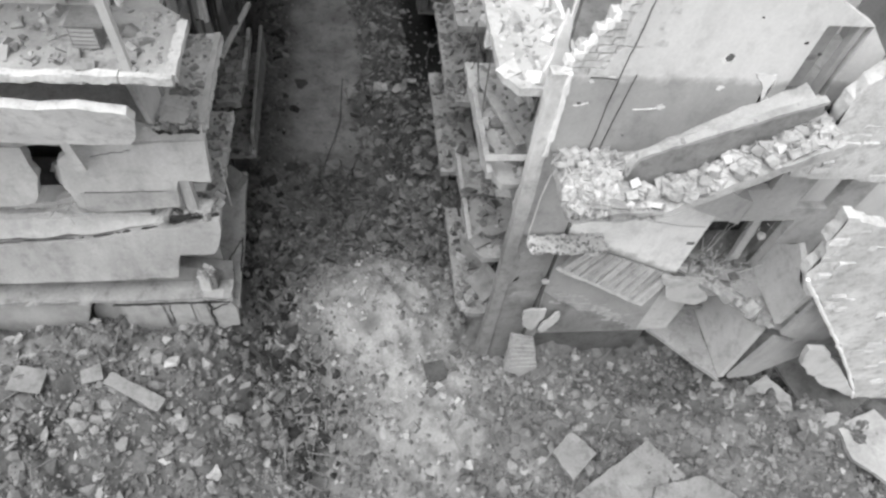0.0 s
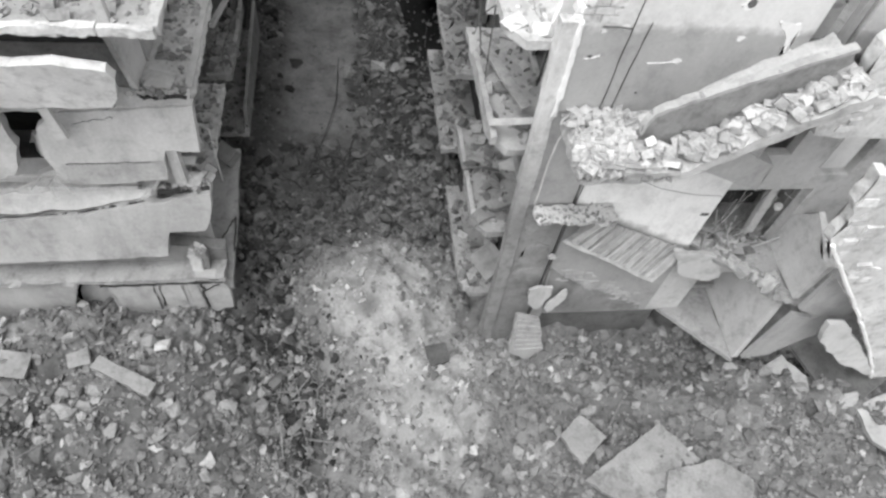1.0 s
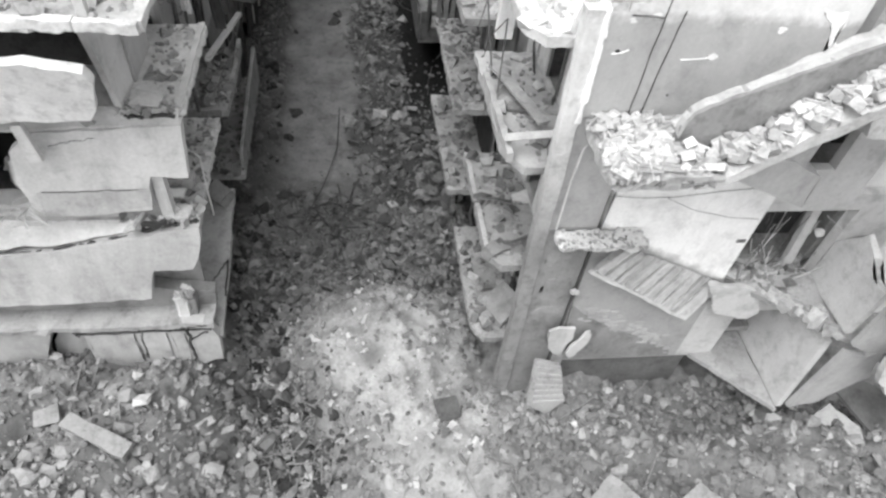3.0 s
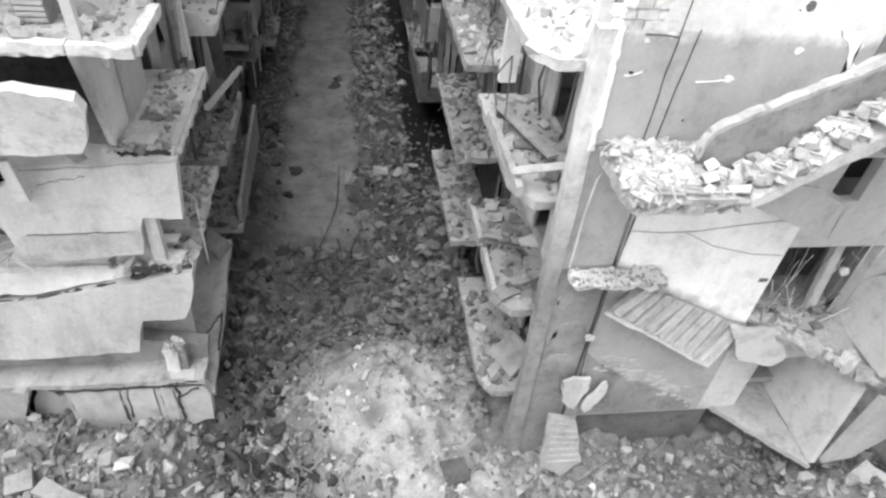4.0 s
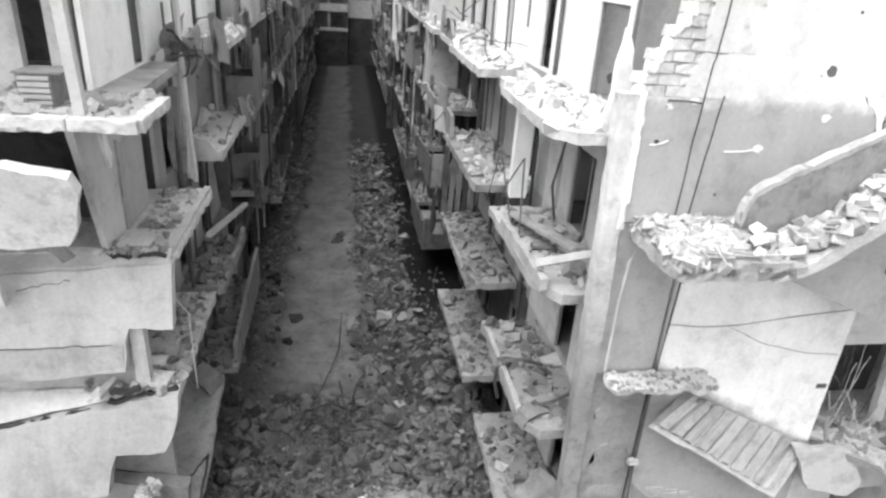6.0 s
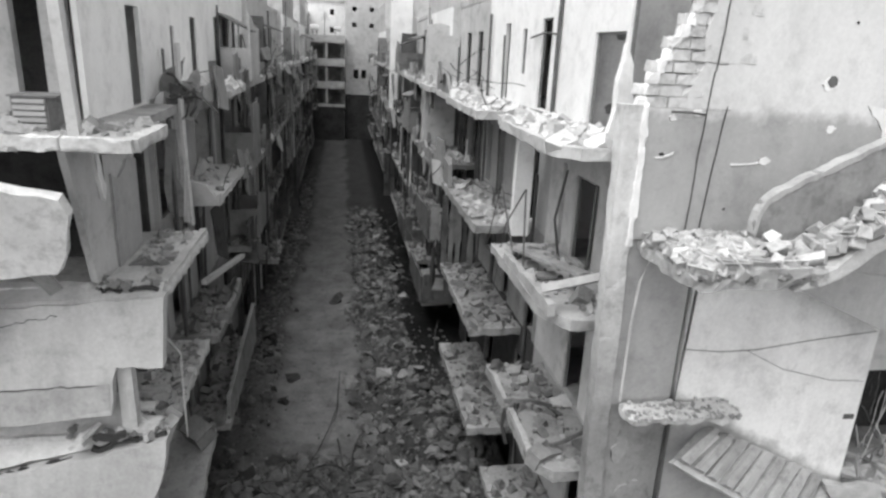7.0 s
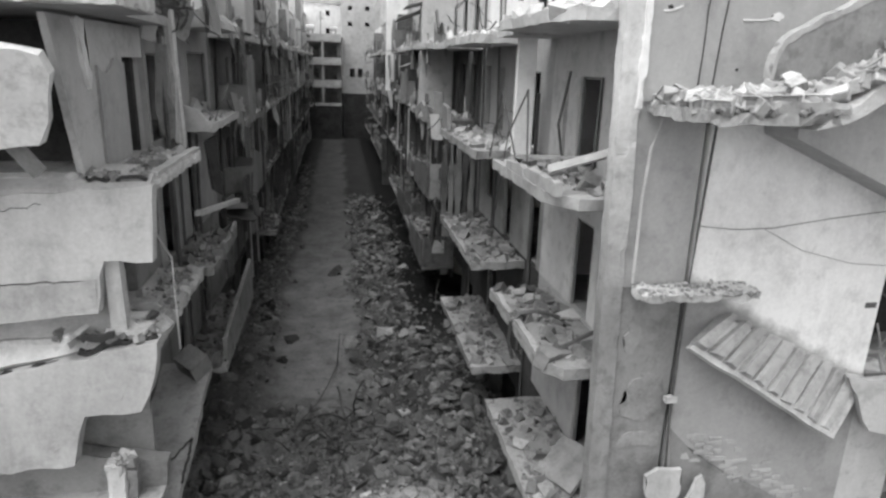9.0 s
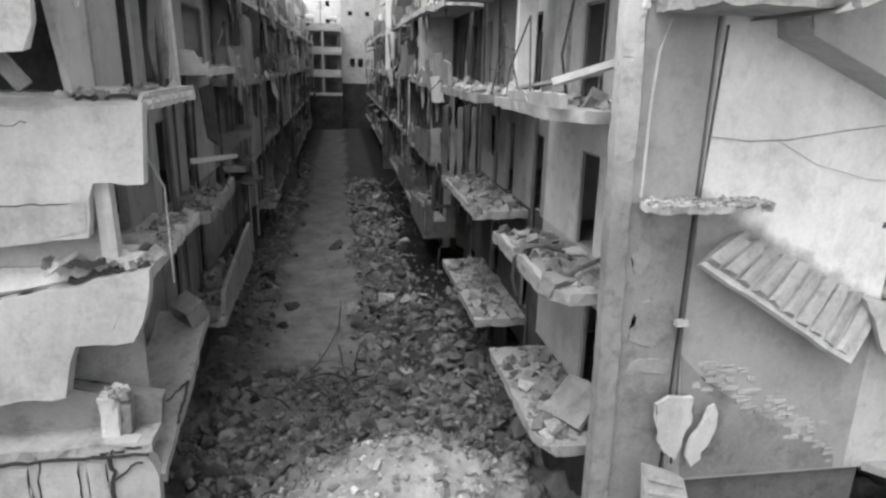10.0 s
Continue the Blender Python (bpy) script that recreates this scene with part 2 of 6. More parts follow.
def hull_mesh(name, seed, size, material, flat=0.7, n=14):
    rr = random.Random(seed)
    bm = bmesh.new()
    for _ in range(n):
        p = Vector((rr.uniform(-1, 1), rr.uniform(-1, 1), rr.uniform(-1, 1)))
        bm.verts.new((p.x * size, p.y * size, p.z * size * flat))
    out = bmesh.ops.convex_hull(bm, input=bm.verts)
    bmesh.ops.delete(bm, geom=list({g for g in out["geom_interior"] + out["geom_unused"] if isinstance(g, bmesh.types.BMVert)}), context="VERTS")
    me = bpy.data.meshes.new(name)
    bm.to_mesh(me)
    bm.free()
    me.materials.append(material)
    return me


UNIT = np.array([(-1, -1, -1), (1, -1, -1), (1, 1, -1), (-1, 1, -1), (-1, -1, 1), (1, -1, 1), (1, 1, 1), (-1, 1, 1)], float)
QUADS = np.array([(3, 2, 1, 0), (4, 5, 6, 7), (0, 1, 5, 4), (1, 2, 6, 5), (2, 3, 7, 6), (3, 0, 4, 7)])


PHI = (1 + 5 ** 0.5) / 2
ICO = np.array([(a * u, b * w, 0.0)[k:] + (a * u, b * w, 0.0)[:k] for k in range(3) for u, w in ((1, PHI),) for a in (-1, 1) for b in (-1, 1)], float) / 1.6


def hull_faces(points):
    """The triangles of a convex solid, each with its corners in order."""
    out = []
    for a, b, c in itertools.combinations(range(len(points)), 3):
        nrm = np.cross(points[b] - points[a], points[c] - points[a])
        side = (points - points[a]) @ nrm
        if (side < 1e-6).all():
            out.append((a, b, c))
        elif (side > -1e-6).all():
            out.append((a, c, b))
    return np.array(out)


TRIS = hull_faces(ICO)


def scatter(name, xy, z, size, material, label, category, seed=1, jag=0.32, flat=0.75, sink=0.05, parent=None, round_shape=False, tilt=0.7):
    """Loose broken pieces, all in one mesh of kind stuff."""
    g = np.random.default_rng(seed)
    n = len(xy)
    s = size[:, None] * np.stack([g.uniform(0.7, 1.45, n), g.uniform(0.6, 1.05, n), g.uniform(flat * 0.65, flat + 0.25, n)], 1)
    shape, faces = (ICO, TRIS) if round_shape else (UNIT, QUADS)
    v = shape[None] * (1 + g.uniform(-jag, jag, (n, len(shape), 3))) * s[:, None] * 0.5
    yaw, tx, ty = g.uniform(0, math.tau, n), g.normal(0, tilt, n), g.normal(0, tilt, n)
    for c, sn, (a, b) in ((np.cos(tx), np.sin(tx), (1, 2)), (np.cos(ty), np.sin(ty), (0, 2)), (np.cos(yaw), np.sin(yaw), (0, 1))):
        va, vb = v[:, :, a].copy(), v[:, :, b].copy()
        v[:, :, a], v[:, :, b] = c[:, None] * va - sn[:, None] * vb, sn[:, None] * va + c[:, None] * vb
    v += np.stack([xy[:, 0], xy[:, 1], z + s[:, 2] * sink], 1)[:, None]
    f = (faces[None] + (np.arange(n) * len(shape))[:, None, None]).reshape(-1, faces.shape[1])
    me = bpy.data.meshes.new(name)
    me.from_pydata(v.reshape(-1, 3).tolist(), [], f.tolist())
    me.materials.append(material)
    ob = link(name, me, parent)
    return tagged(ob, label, category, "", "stuff") if parent is None else tagged(ob, kind="stuff")


# ---- ground ----
def smooth(a, b, x):
    t = np.clip((x - a) / (b - a), 0, 1)
    return t * t * (3 - 2 * t)


def bell(x, y, cx, cy, sx, sy):
    return np.exp(-((x - cx) / sx) ** 2 - ((y - cy) / sy) ** 2)


def wob(x, y, s, seed=0.0):
    """Uneven lumps: crossed waves bent by slower ones, so that no ridge runs straight."""
    u = (x + 0.9 / s * np.sin(y * s * 0.83 + seed * 1.7)) * s
    v = (y + 0.9 / s * np.sin(x * s * 0.97 + seed * 2.9)) * s
    w = 0.8 * np.sin(0.61 * u - 1.3 * v + seed)
    return np.sin(u + seed) * np.cos(v * 1.13 + seed * 2) + 0.6 * np.sin(2.1 * u + w + seed) * np.cos(1.8 * v - w + seed * 4) + 0.45 * np.sin(3.7 * v + 1.4 * w + seed * 3) * np.cos(3.3 * u + 2.0 * np.sin(0.9 * v))


def ground_z(x, y):
    x, y = np.asarray(x, float), np.asarray(y, float)
    z = -0.55 * smooth(23, 14.5, y)
    z = z + 1.75 * bell(x, y, 0.4, 11.1, 2.1, 2.0) + 0.7 * bell(x, y, 2.2, 7.6, 1.9, 2.6) - 0.6 * bell(x, y, -1.9, 7.0, 1.0, 1.7)
    z = z + 0.1 * bell(x, y, 0.5, 9.5, 3, 3) * wob(x, y, 2.1, 8)
    z = z + 1.05 * bell(x, y, 6.2, 9.3, 2.6, 2.4) + 0.6 * bell(x, y, 10.5, 8.5, 3.0, 2.6) + 0.6 * bell(x, y, 13, 5, 3, 3) + 1.3 * smooth(4.2, 7.5, x) * smooth(7.8, 5.5, y)
    z = z + 1.8 * smooth(-3.2, -5.6, x) * np.exp(-((y - 8.6) / 3.2) ** 2) + 0.9 * smooth(-4, -8, x) * smooth(8, 4, y)
    lumps = smooth(20, 15, y)
    bank = smooth(0.1, 1.3, x + 0.25 * wob(x, y, 0.7, 1)) * smooth(52, 44, y) + 0.6 * smooth(-2.9, -3.7, x + 0.2 * wob(x, y, 0.6, 2)) * smooth(70, 40, y)
    z = z + (0.12 * lumps + 0.13 * bank) * wob(x, y, 1.3, 4) + 0.05 * (lumps + bank) * wob(x, y, 4.7, 1) + 0.28 * bank * smooth(14, 19, y)
    z = z + 0.09 * smooth(15, 12, y) * wob(x, y, 2.6, 6) * (1 - 0.7 * bell(x, y, 0.4, 11, 2, 2)) + 0.045 * smooth(16, 13, y) * wob(x, y, 6.1, 2)
    z = z - 0.3 * (bell(x, y, 1.33, 9.06, 0.24, 0.2) + bell(x, y, -1.08, 9.2, 0.4, 0.25) + 0.8 * bell(x, y, 0.12, 9.82, 0.35, 0.25))
    heap = np.clip(wob(x, y, 2.9, 11), 0, 2) * 0.16 + np.clip(wob(x, y, 1.6, 5), 0, 2) * 0.14
    z = z + heap * (bank * smooth(13, 16, y) + smooth(19, 17, y) * smooth(12.5, 14, y))
    return z + 0.012 * wob(x, y, 0.9, 3)


def build_ground():
    xs = np.concatenate([[-900, -300, -100, -50, -30, -22], np.arange(-16, 18.01, 0.16), [24, 32, 50, 100, 300, 900]])
    ys = np.concatenate([[-900, -300, -100, -40, -15, -8, -4], np.arange(-1, 24, 0.16), np.arange(24, 60, 0.5), np.arange(60, 110, 2.0), [120, 160, 300, 900]])
    gx, gy = np.meshgrid(xs, ys)
    near = smooth(60, 30, np.abs(gx)) * smooth(-30, -6, gy)
    gz = ground_z(gx, gy) * near - 0.1 * (1 - near)
    nx, ny = len(xs), len(ys)
    idx = np.arange(nx * ny).reshape(ny, nx)
    f = np.stack([idx[:-1, :-1], idx[:-1, 1:], idx[1:, 1:], idx[1:, :-1]], -1).reshape(-1, 4)
    me = bpy.data.meshes.new("ground")
    me.from_pydata(np.stack([gx, gy, gz], -1).reshape(-1, 3).tolist(), [], f.tolist())
    # pale crushed dust on the bulldozed mound, dark packed earth along the street, with painted shade
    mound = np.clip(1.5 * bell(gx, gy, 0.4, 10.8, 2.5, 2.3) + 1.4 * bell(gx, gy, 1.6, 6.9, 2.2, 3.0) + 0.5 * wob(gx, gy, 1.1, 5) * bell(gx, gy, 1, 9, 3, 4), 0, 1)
    # the street darkens with distance: shade between the houses put into its tone
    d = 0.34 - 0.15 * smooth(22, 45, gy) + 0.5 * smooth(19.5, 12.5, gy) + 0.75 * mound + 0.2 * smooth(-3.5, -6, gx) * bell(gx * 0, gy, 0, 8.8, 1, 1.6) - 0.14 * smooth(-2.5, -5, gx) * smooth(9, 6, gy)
    # field ground lowered in tone for the shade of crevices between stones
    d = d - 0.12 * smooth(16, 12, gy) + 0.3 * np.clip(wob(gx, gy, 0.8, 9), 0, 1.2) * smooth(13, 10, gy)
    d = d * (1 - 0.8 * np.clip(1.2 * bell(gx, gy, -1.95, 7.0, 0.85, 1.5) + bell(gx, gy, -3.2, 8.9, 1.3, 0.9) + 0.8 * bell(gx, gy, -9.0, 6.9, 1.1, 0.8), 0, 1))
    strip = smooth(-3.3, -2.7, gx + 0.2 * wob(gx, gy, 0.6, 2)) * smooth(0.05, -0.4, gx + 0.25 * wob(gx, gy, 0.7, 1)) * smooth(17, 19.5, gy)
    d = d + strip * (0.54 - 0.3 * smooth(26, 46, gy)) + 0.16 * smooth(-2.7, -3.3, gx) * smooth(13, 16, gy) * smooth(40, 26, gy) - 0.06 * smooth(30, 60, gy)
    # mound pits darkened in colour: shade painted inside the dips
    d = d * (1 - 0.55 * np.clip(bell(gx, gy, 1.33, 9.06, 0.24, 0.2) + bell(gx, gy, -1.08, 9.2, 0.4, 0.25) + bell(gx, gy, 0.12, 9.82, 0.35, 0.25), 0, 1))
    # painted shade in the bank's rubble gaps and at the right houses' foot
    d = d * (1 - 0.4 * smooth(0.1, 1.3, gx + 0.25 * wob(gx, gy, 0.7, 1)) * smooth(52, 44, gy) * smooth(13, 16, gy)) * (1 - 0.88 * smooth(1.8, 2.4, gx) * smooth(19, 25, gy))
    col = me.color_attributes.new("dust_and_shade", "FLOAT_COLOR", "POINT")
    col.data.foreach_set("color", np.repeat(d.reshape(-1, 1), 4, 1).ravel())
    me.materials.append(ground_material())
    me.polygons.foreach_set("use_smooth", np.ones(len(f), bool))
    tagged(new("ground", me), "grey dusty ground of packed earth and crushed rubble", "ground", "", "structure")


build_ground()


# ---- buildings along the street ----
LEVELS = (-1.3, 2.35, 5.4, 8.4, 11.35, 14.6)


def quad_slab(name, pts, thick, material, parent=None, label="", jit=0.0, seg=0.35):
    """A flat broken slab with the given corners, with ragged edges where jit is set."""
    pts = [Vector(p) for p in pts]
    c = sum(pts, Vector()) / len(pts)
    nrm = Vector()
    for i in range(len(pts)):
        nrm += (pts[i] - c).cross(pts[(i + 1) % len(pts)] - c)
    nrm.normalize()
    u = (pts[1] - pts[0]).normalized()
    u = (u - nrm * u.dot(nrm)).normalized()
    v = nrm.cross(u)
    bm = prism(NB(), [((p - c).dot(u), (p - c).dot(v)) for p in pts], -thick / 2, thick / 2, "z", jit, seg)
    bmesh.ops.transform(bm, matrix=Matrix.Translation(c) @ Matrix((u, v, nrm)).transposed().to_4x4(), verts=bm.verts)
    return part(name, bm, material, parent, label)


def balcony(house, s, face, tip, y0, y1, z, rub=40, parapet="", seed=0, thick=0.22, material=None, ragged=0.024, chamfer=0.0):
    g = np.random.default_rng(seed + int(y0 * 13 + z * 7))
    def cut(p):
        d = chamfer - (p.y - y0)
        return Vector((p.x + s * max(0.0, d) * 0.7 * (1 if abs(p.x - tip) < 0.4 else 0), p.y, p.z)) if chamfer else p

    # lower floors get darker slabs and rubble: street shade put into colour
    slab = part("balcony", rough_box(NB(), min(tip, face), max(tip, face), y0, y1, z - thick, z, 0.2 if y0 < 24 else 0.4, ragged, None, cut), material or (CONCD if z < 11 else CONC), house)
    lo, hi = min(face, tip), max(face, tip)
    if rub:
        rub = rub * (5 if y0 > 22 else 3)
        xy = np.stack([g.uniform(lo + 0.1, hi - 0.06, rub), g.uniform(y0 + 0.12, y1 - 0.12, rub)], 1)
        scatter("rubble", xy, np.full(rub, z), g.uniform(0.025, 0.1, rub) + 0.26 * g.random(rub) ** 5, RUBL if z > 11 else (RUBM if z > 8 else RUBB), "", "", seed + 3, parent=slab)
    if parapet == "solid" or parapet == "broken":
        h = 0.85
        top = [(y0 + 0.02, z), (y1 - 0.02, z)]
        if parapet == "solid":
            top += [(y1 - 0.02, z + h, 0.02), (y0 + 0.02, z + h)]
        else:
            k = 5
            top += [(y1 - 0.02 - (y1 - y0 - 0.04) * i / k, z + h * float(g.uniform(0.12, 1.0)), 0.05) for i in range(k + 1)]
        # low parapets of the far houses coloured dark in place of shade
        part("parapet", prism(NB(), top, tip + s * 0.02, tip + s * 0.13, "x", 0.0, 0.3), (GREY if g.random() < 0.5 else CONCD) if z > 8 or y0 < 22 else SHADEPL, slab)
    if parapet == "rail":
        n = max(3, int((y1 - y0) / 0.4))
        for i in range(n + 1):
            y = y0 + 0.1 + (y1 - y0 - 0.2) * i / n
            part("rail_post", tube(NB(), [(tip + s * 0.08, y, z), (tip + s * 0.08 + g.normal(0, 0.06), y + g.normal(0, 0.06), z + 0.9)], 0.014, 4), METAL, slab)
        part("handrail", tube(NB(), [(tip + s * 0.08 + g.normal(0, 0.04), y0 + 0.1 + (y1 - y0 - 0.2) * i / 5, z + 0.9 + g.normal(0, 0.04)) for i in range(6)], 0.02, 5), METAL, slab)
    return slab


def house_shell(s, face, y0, y1, holes, roof, label, mats, seed, back=7.0, levels=LEVELS, first=0, inner=None, sides=(True, True), open_front=0.0):
    """Facade storey by storey with its openings, floors, side walls, back wall and roof."""
    house = thing("apartment_building", (face + s * 3, (y0 + y1) / 2, 0.0), label, "building", "buildings along the street")
    d0, d1 = sorted((face, face + s * 0.13))
    b0, b1 = sorted((face + s * 0.13, face + s * back))
    zs = [z for z in levels if z < roof - 1.5] + [roof]
    for i in range(first, len(zs) - 1):
        hs = [(h[1], h[2], h[3], h[4]) for h in holes if h[0] == i]
        # mats go from dark below to pale on top: canyon shade in colour
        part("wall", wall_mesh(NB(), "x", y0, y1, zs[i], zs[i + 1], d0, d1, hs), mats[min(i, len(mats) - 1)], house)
        if i:
            part("floor_slab", box(NB(), b0, b1, y0 + 0.2, y1 - 0.2, zs[i] - 0.2, zs[i]), CONCD, house)
        for h in [q for q in holes if q[0] == i]:
            if i and (h[4] - h[3] < 1.7 or (h[2] - h[1]) > 0.75):
                fr = NB()
                xx = face + s * 0.05
                for a in ((h[1], h[1] + 0.05, h[3], h[4]), (h[2] - 0.05, h[2], h[3], h[4]), (h[1] + 0.05, h[2] - 0.05, h[4] - 0.05, h[4])):
                    box(fr, min(xx, xx + s * 0.06), max(xx, xx + s * 0.06), a[0], a[1], a[2], a[3])
                part("window_frame" if h[4] - h[3] < 1.7 else "door_frame", fr, WOOD, house)
    part("roof", box(NB(), min(face - s * 0.03, face + s * back), max(face - s * 0.03, face + s * back), y0 + open_front, y1, roof, roof + 0.22, 0.02), CONC, house)
    for ya in [q for q, on in zip((y0, y1 - 0.2), sides) if on]:
        part("side_wall", box(NB(), b0, b1, ya, ya + 0.2, zs[first], roof), PALE, house)
    part("back_wall", box(NB(), min(face + s * (back - 0.2), face + s * back), max(face + s * (back - 0.2), face + s * back), y0 + 0.2, y1 - 0.2, zs[first], roof), GREY, house)
    # one cross wall inside, so that one cannot see through; its default dark tone paints room shade
    xm = face + s * 3.2
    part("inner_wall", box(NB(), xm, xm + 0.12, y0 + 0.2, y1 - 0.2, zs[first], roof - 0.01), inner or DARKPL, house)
    return house


def street_clutter(house, s, face, tip, y0, y1, roof, seed, amount=1.0, panels=1.0):
    """Downpipes, twisted rods, hanging strips of cloth and torn panels on a facade."""
    g = random.Random(seed)
    for _ in range(int(2 + 2 * amount)):
        y = g.uniform(y0 + 0.2, y1 - 0.2)
        z0, z1 = g.uniform(-0.5, 6), g.uniform(8, roof)
        x = face - s * 0.07
        part("pipe", tube(NB(), [(x, y, z0), (x, y + g.uniform(-0.04, 0.04), (z0 + z1) / 2), (x - s * g.uniform(0, 0.1), y + g.uniform(-0.1, 0.1), z1)], g.uniform(0.03, 0.055), 6), PIPE if g.random() < 0.4 and y0 > 22 else METAL, house)
    for _ in range(int(8 * amount)):
        z = g.choice((2.4, 5.45, 8.45, 11.4, 11.4)) + g.uniform(-0.2, 0.9)
        y = g.uniform(y0, y1)
        x = tip + s * g.uniform(-0.05, 0.9)
        pts = [Vector((x, y, z))]
        d = Vector((g.uniform(-0.5, 0.5), g.uniform(-0.6, 0.6), g.uniform(-1.0, 0.6)))
        for _ in range(4):
            d += Vector((g.uniform(-0.4, 0.4), g.uniform(-0.5, 0.5), g.uniform(-0.4, 0.3)))
            pts.append(pts[-1] + d.normalized() * g.uniform(0.15, 0.4))
        part("bent_rod", tube(NB(), pts, g.uniform(0.012, 0.025), 4), METAL, house)
    for _ in range(int(13 * amount * panels)):
        z = g.choice(LEVELS[2:5]) + g.uniform(-0.4, 1.2)
        y = g.uniform(y0 + 0.3, y1 - 0.5)
        x = tip + s * g.uniform(0.0, 0.5)
        w, h = g.uniform(0.2, 1.15), g.uniform(0.4, 1.7)
        tw = g.uniform(-0.2, 0.2)
        kind = g.random()
        # panels low on the facade take darker tones for the street's shade
        m = (GREY if z > 8 else SHADEPL) if kind < 0.35 else ((CLOTH if z > 6.5 else SHADEPL) if kind < 0.75 else ((PALE if y0 > 22 else GREY) if z > 8.6 else DARKPL))
        if kind < 0.35 or kind > 0.75:
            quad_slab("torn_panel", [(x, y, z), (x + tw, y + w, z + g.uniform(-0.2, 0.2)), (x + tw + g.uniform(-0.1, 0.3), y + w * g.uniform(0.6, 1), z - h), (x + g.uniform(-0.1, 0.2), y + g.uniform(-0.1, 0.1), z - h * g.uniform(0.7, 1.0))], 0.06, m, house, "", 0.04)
        else:
            bm = NB()
            nu, nv = 6, 7
            ph = g.uniform(0, 6)
            grid = [[bm.verts.new((x + 0.06 * math.sin(3.1 * i + ph + 0.3 * j), y + w * i / nu * (1 - 0.25 * j / nv), z - h * j / nv * (0.8 + 0.2 * math.sin(i + ph)))) for j in range(nv + 1)] for i in range(nu + 1)]
            for i in range(nu):
                for j in range(nv):
                    bm.faces.new((grid[i][j], grid[i + 1][j], grid[i + 1][j + 1], grid[i][j + 1]))
            bmesh.ops.solidify(bm, geom=bm.faces[:], thickness=0.015)
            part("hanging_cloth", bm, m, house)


def hull_ball(r, at):
    bm = NB()
    bmesh.ops.create_icosphere(bm, subdivisions=2, radius=r, matrix=Matrix.Translation(at))
    for v in bm.verts:
        v.co += noise.noise_vector(v.co * 9) * r * 0.3
    return bm


# right row ------------------------------------------------------------
XR, TR = 4.3, 2.82
# storey tones from the ground up, shade of the street painted in
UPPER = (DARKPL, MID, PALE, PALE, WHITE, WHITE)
house_a = house_shell(1, XR, 8.85, 14.2, [(1, 10.4, 11.2, 2.35, 4.4), (2, 11.0, 12.05, 5.4, 7.4), (3, 11.2, 12.45, 8.45, 10.3), (4, 10.85, 12.3, 11.4, 13.2), (4, 8.8, 10.72, 11.35, 14.6), (3, 13.1, 13.35, 8.5, 10.4)], 14.6,
                      "half-ruined pale concrete apartment house with exposed stairwell wall", UPPER, 1, inner=GREY, sides=(False, True), open_front=4.2)
part("room_wall", wall_mesh(NB(), "y", 4.45, 7.45, 11.36, 14.58, 12.5, 12.62, []), MID, house_a)
# flat dark discs stand in for the shade inside shell holes
for hx, hz in ((4.95, 13.2), (5.1, 12.3), (4.9, 11.7)):
    part("shell_hole", prism(NB(), [(hx + 0.16 * math.cos(i * math.tau / 9) * (1 + 0.2 * math.sin(2.3 * i)), hz + 0.12 * math.sin(i * math.tau / 9)) for i in range(9)], 12.485, 12.505, "y"), INNER, house_a)
# slab tones lighten floor by floor, with the street's shade painted in
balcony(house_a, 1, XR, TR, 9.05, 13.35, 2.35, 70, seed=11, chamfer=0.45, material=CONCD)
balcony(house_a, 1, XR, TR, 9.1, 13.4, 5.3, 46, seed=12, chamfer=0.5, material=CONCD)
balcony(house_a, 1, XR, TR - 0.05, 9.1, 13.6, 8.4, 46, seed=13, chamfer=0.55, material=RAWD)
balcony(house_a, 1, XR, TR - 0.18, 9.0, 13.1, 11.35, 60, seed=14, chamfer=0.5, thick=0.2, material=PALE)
part("wall_shard", prism(NB(), [(3.5, 11.36), (4.0, 11.36, 0.03), (3.9, 12.0, 0.03), (3.76, 12.64, 0.03), (3.62, 12.95, 0.03), (3.57, 12.4, 0.03)], 9.25, 9.4, "y", 0.0, 0.2), WHITE, house_a)
balcony(house_a, 1, XR, TR + 0.15, 13.1, 14.6, 11.32, 16, seed=15)
# broken parapet frame and loose planks on the balcony below the top floor
quad_slab("loose_plank", [(2.95, 12.6, 8.6), (3.2, 12.7, 8.6), (3.75, 9.9, 8.95), (3.5, 9.8, 8.95)], 0.06, DUSTY, house_a)
quad_slab("loose_plank", [(2.75, 9.5, 8.75), (2.75, 9.62, 8.85), (4.2, 9.15, 9.35), (4.2, 9.05, 9.25)], 0.06, RAWD, house_a)
part("kerb", prism(NB(), [(9.25, 8.4), (12.4, 8.4, 0.04), (12.4, 8.55, 0.05), (9.25, 8.62, 0.05)], TR - 0.04, TR + 0.1, "x"), RAWD, house_a)
part("kerb", prism(NB(), [(9.6, 5.3), (12.9, 5.3, 0.04), (12.9, 5.38, 0.04), (9.6, 5.4, 0.04)], TR, TR + 0.12, "x"), DUSTY, house_a)
part("bent_rod", tube(NB(), [(2.8, 14.0, 8.4), (2.85, 13.3, 9.9), (3.0, 12.4, 8.5)], 0.022, 5), METAL, house_a)
part("bent_rod", tube(NB(), [(2.9, 13.6, 7.2), (3.0, 13.2, 9.0), (3.1, 12.2, 10.0), (3.0, 11.6, 8.5)], 0.02, 5), METAL, house_a)
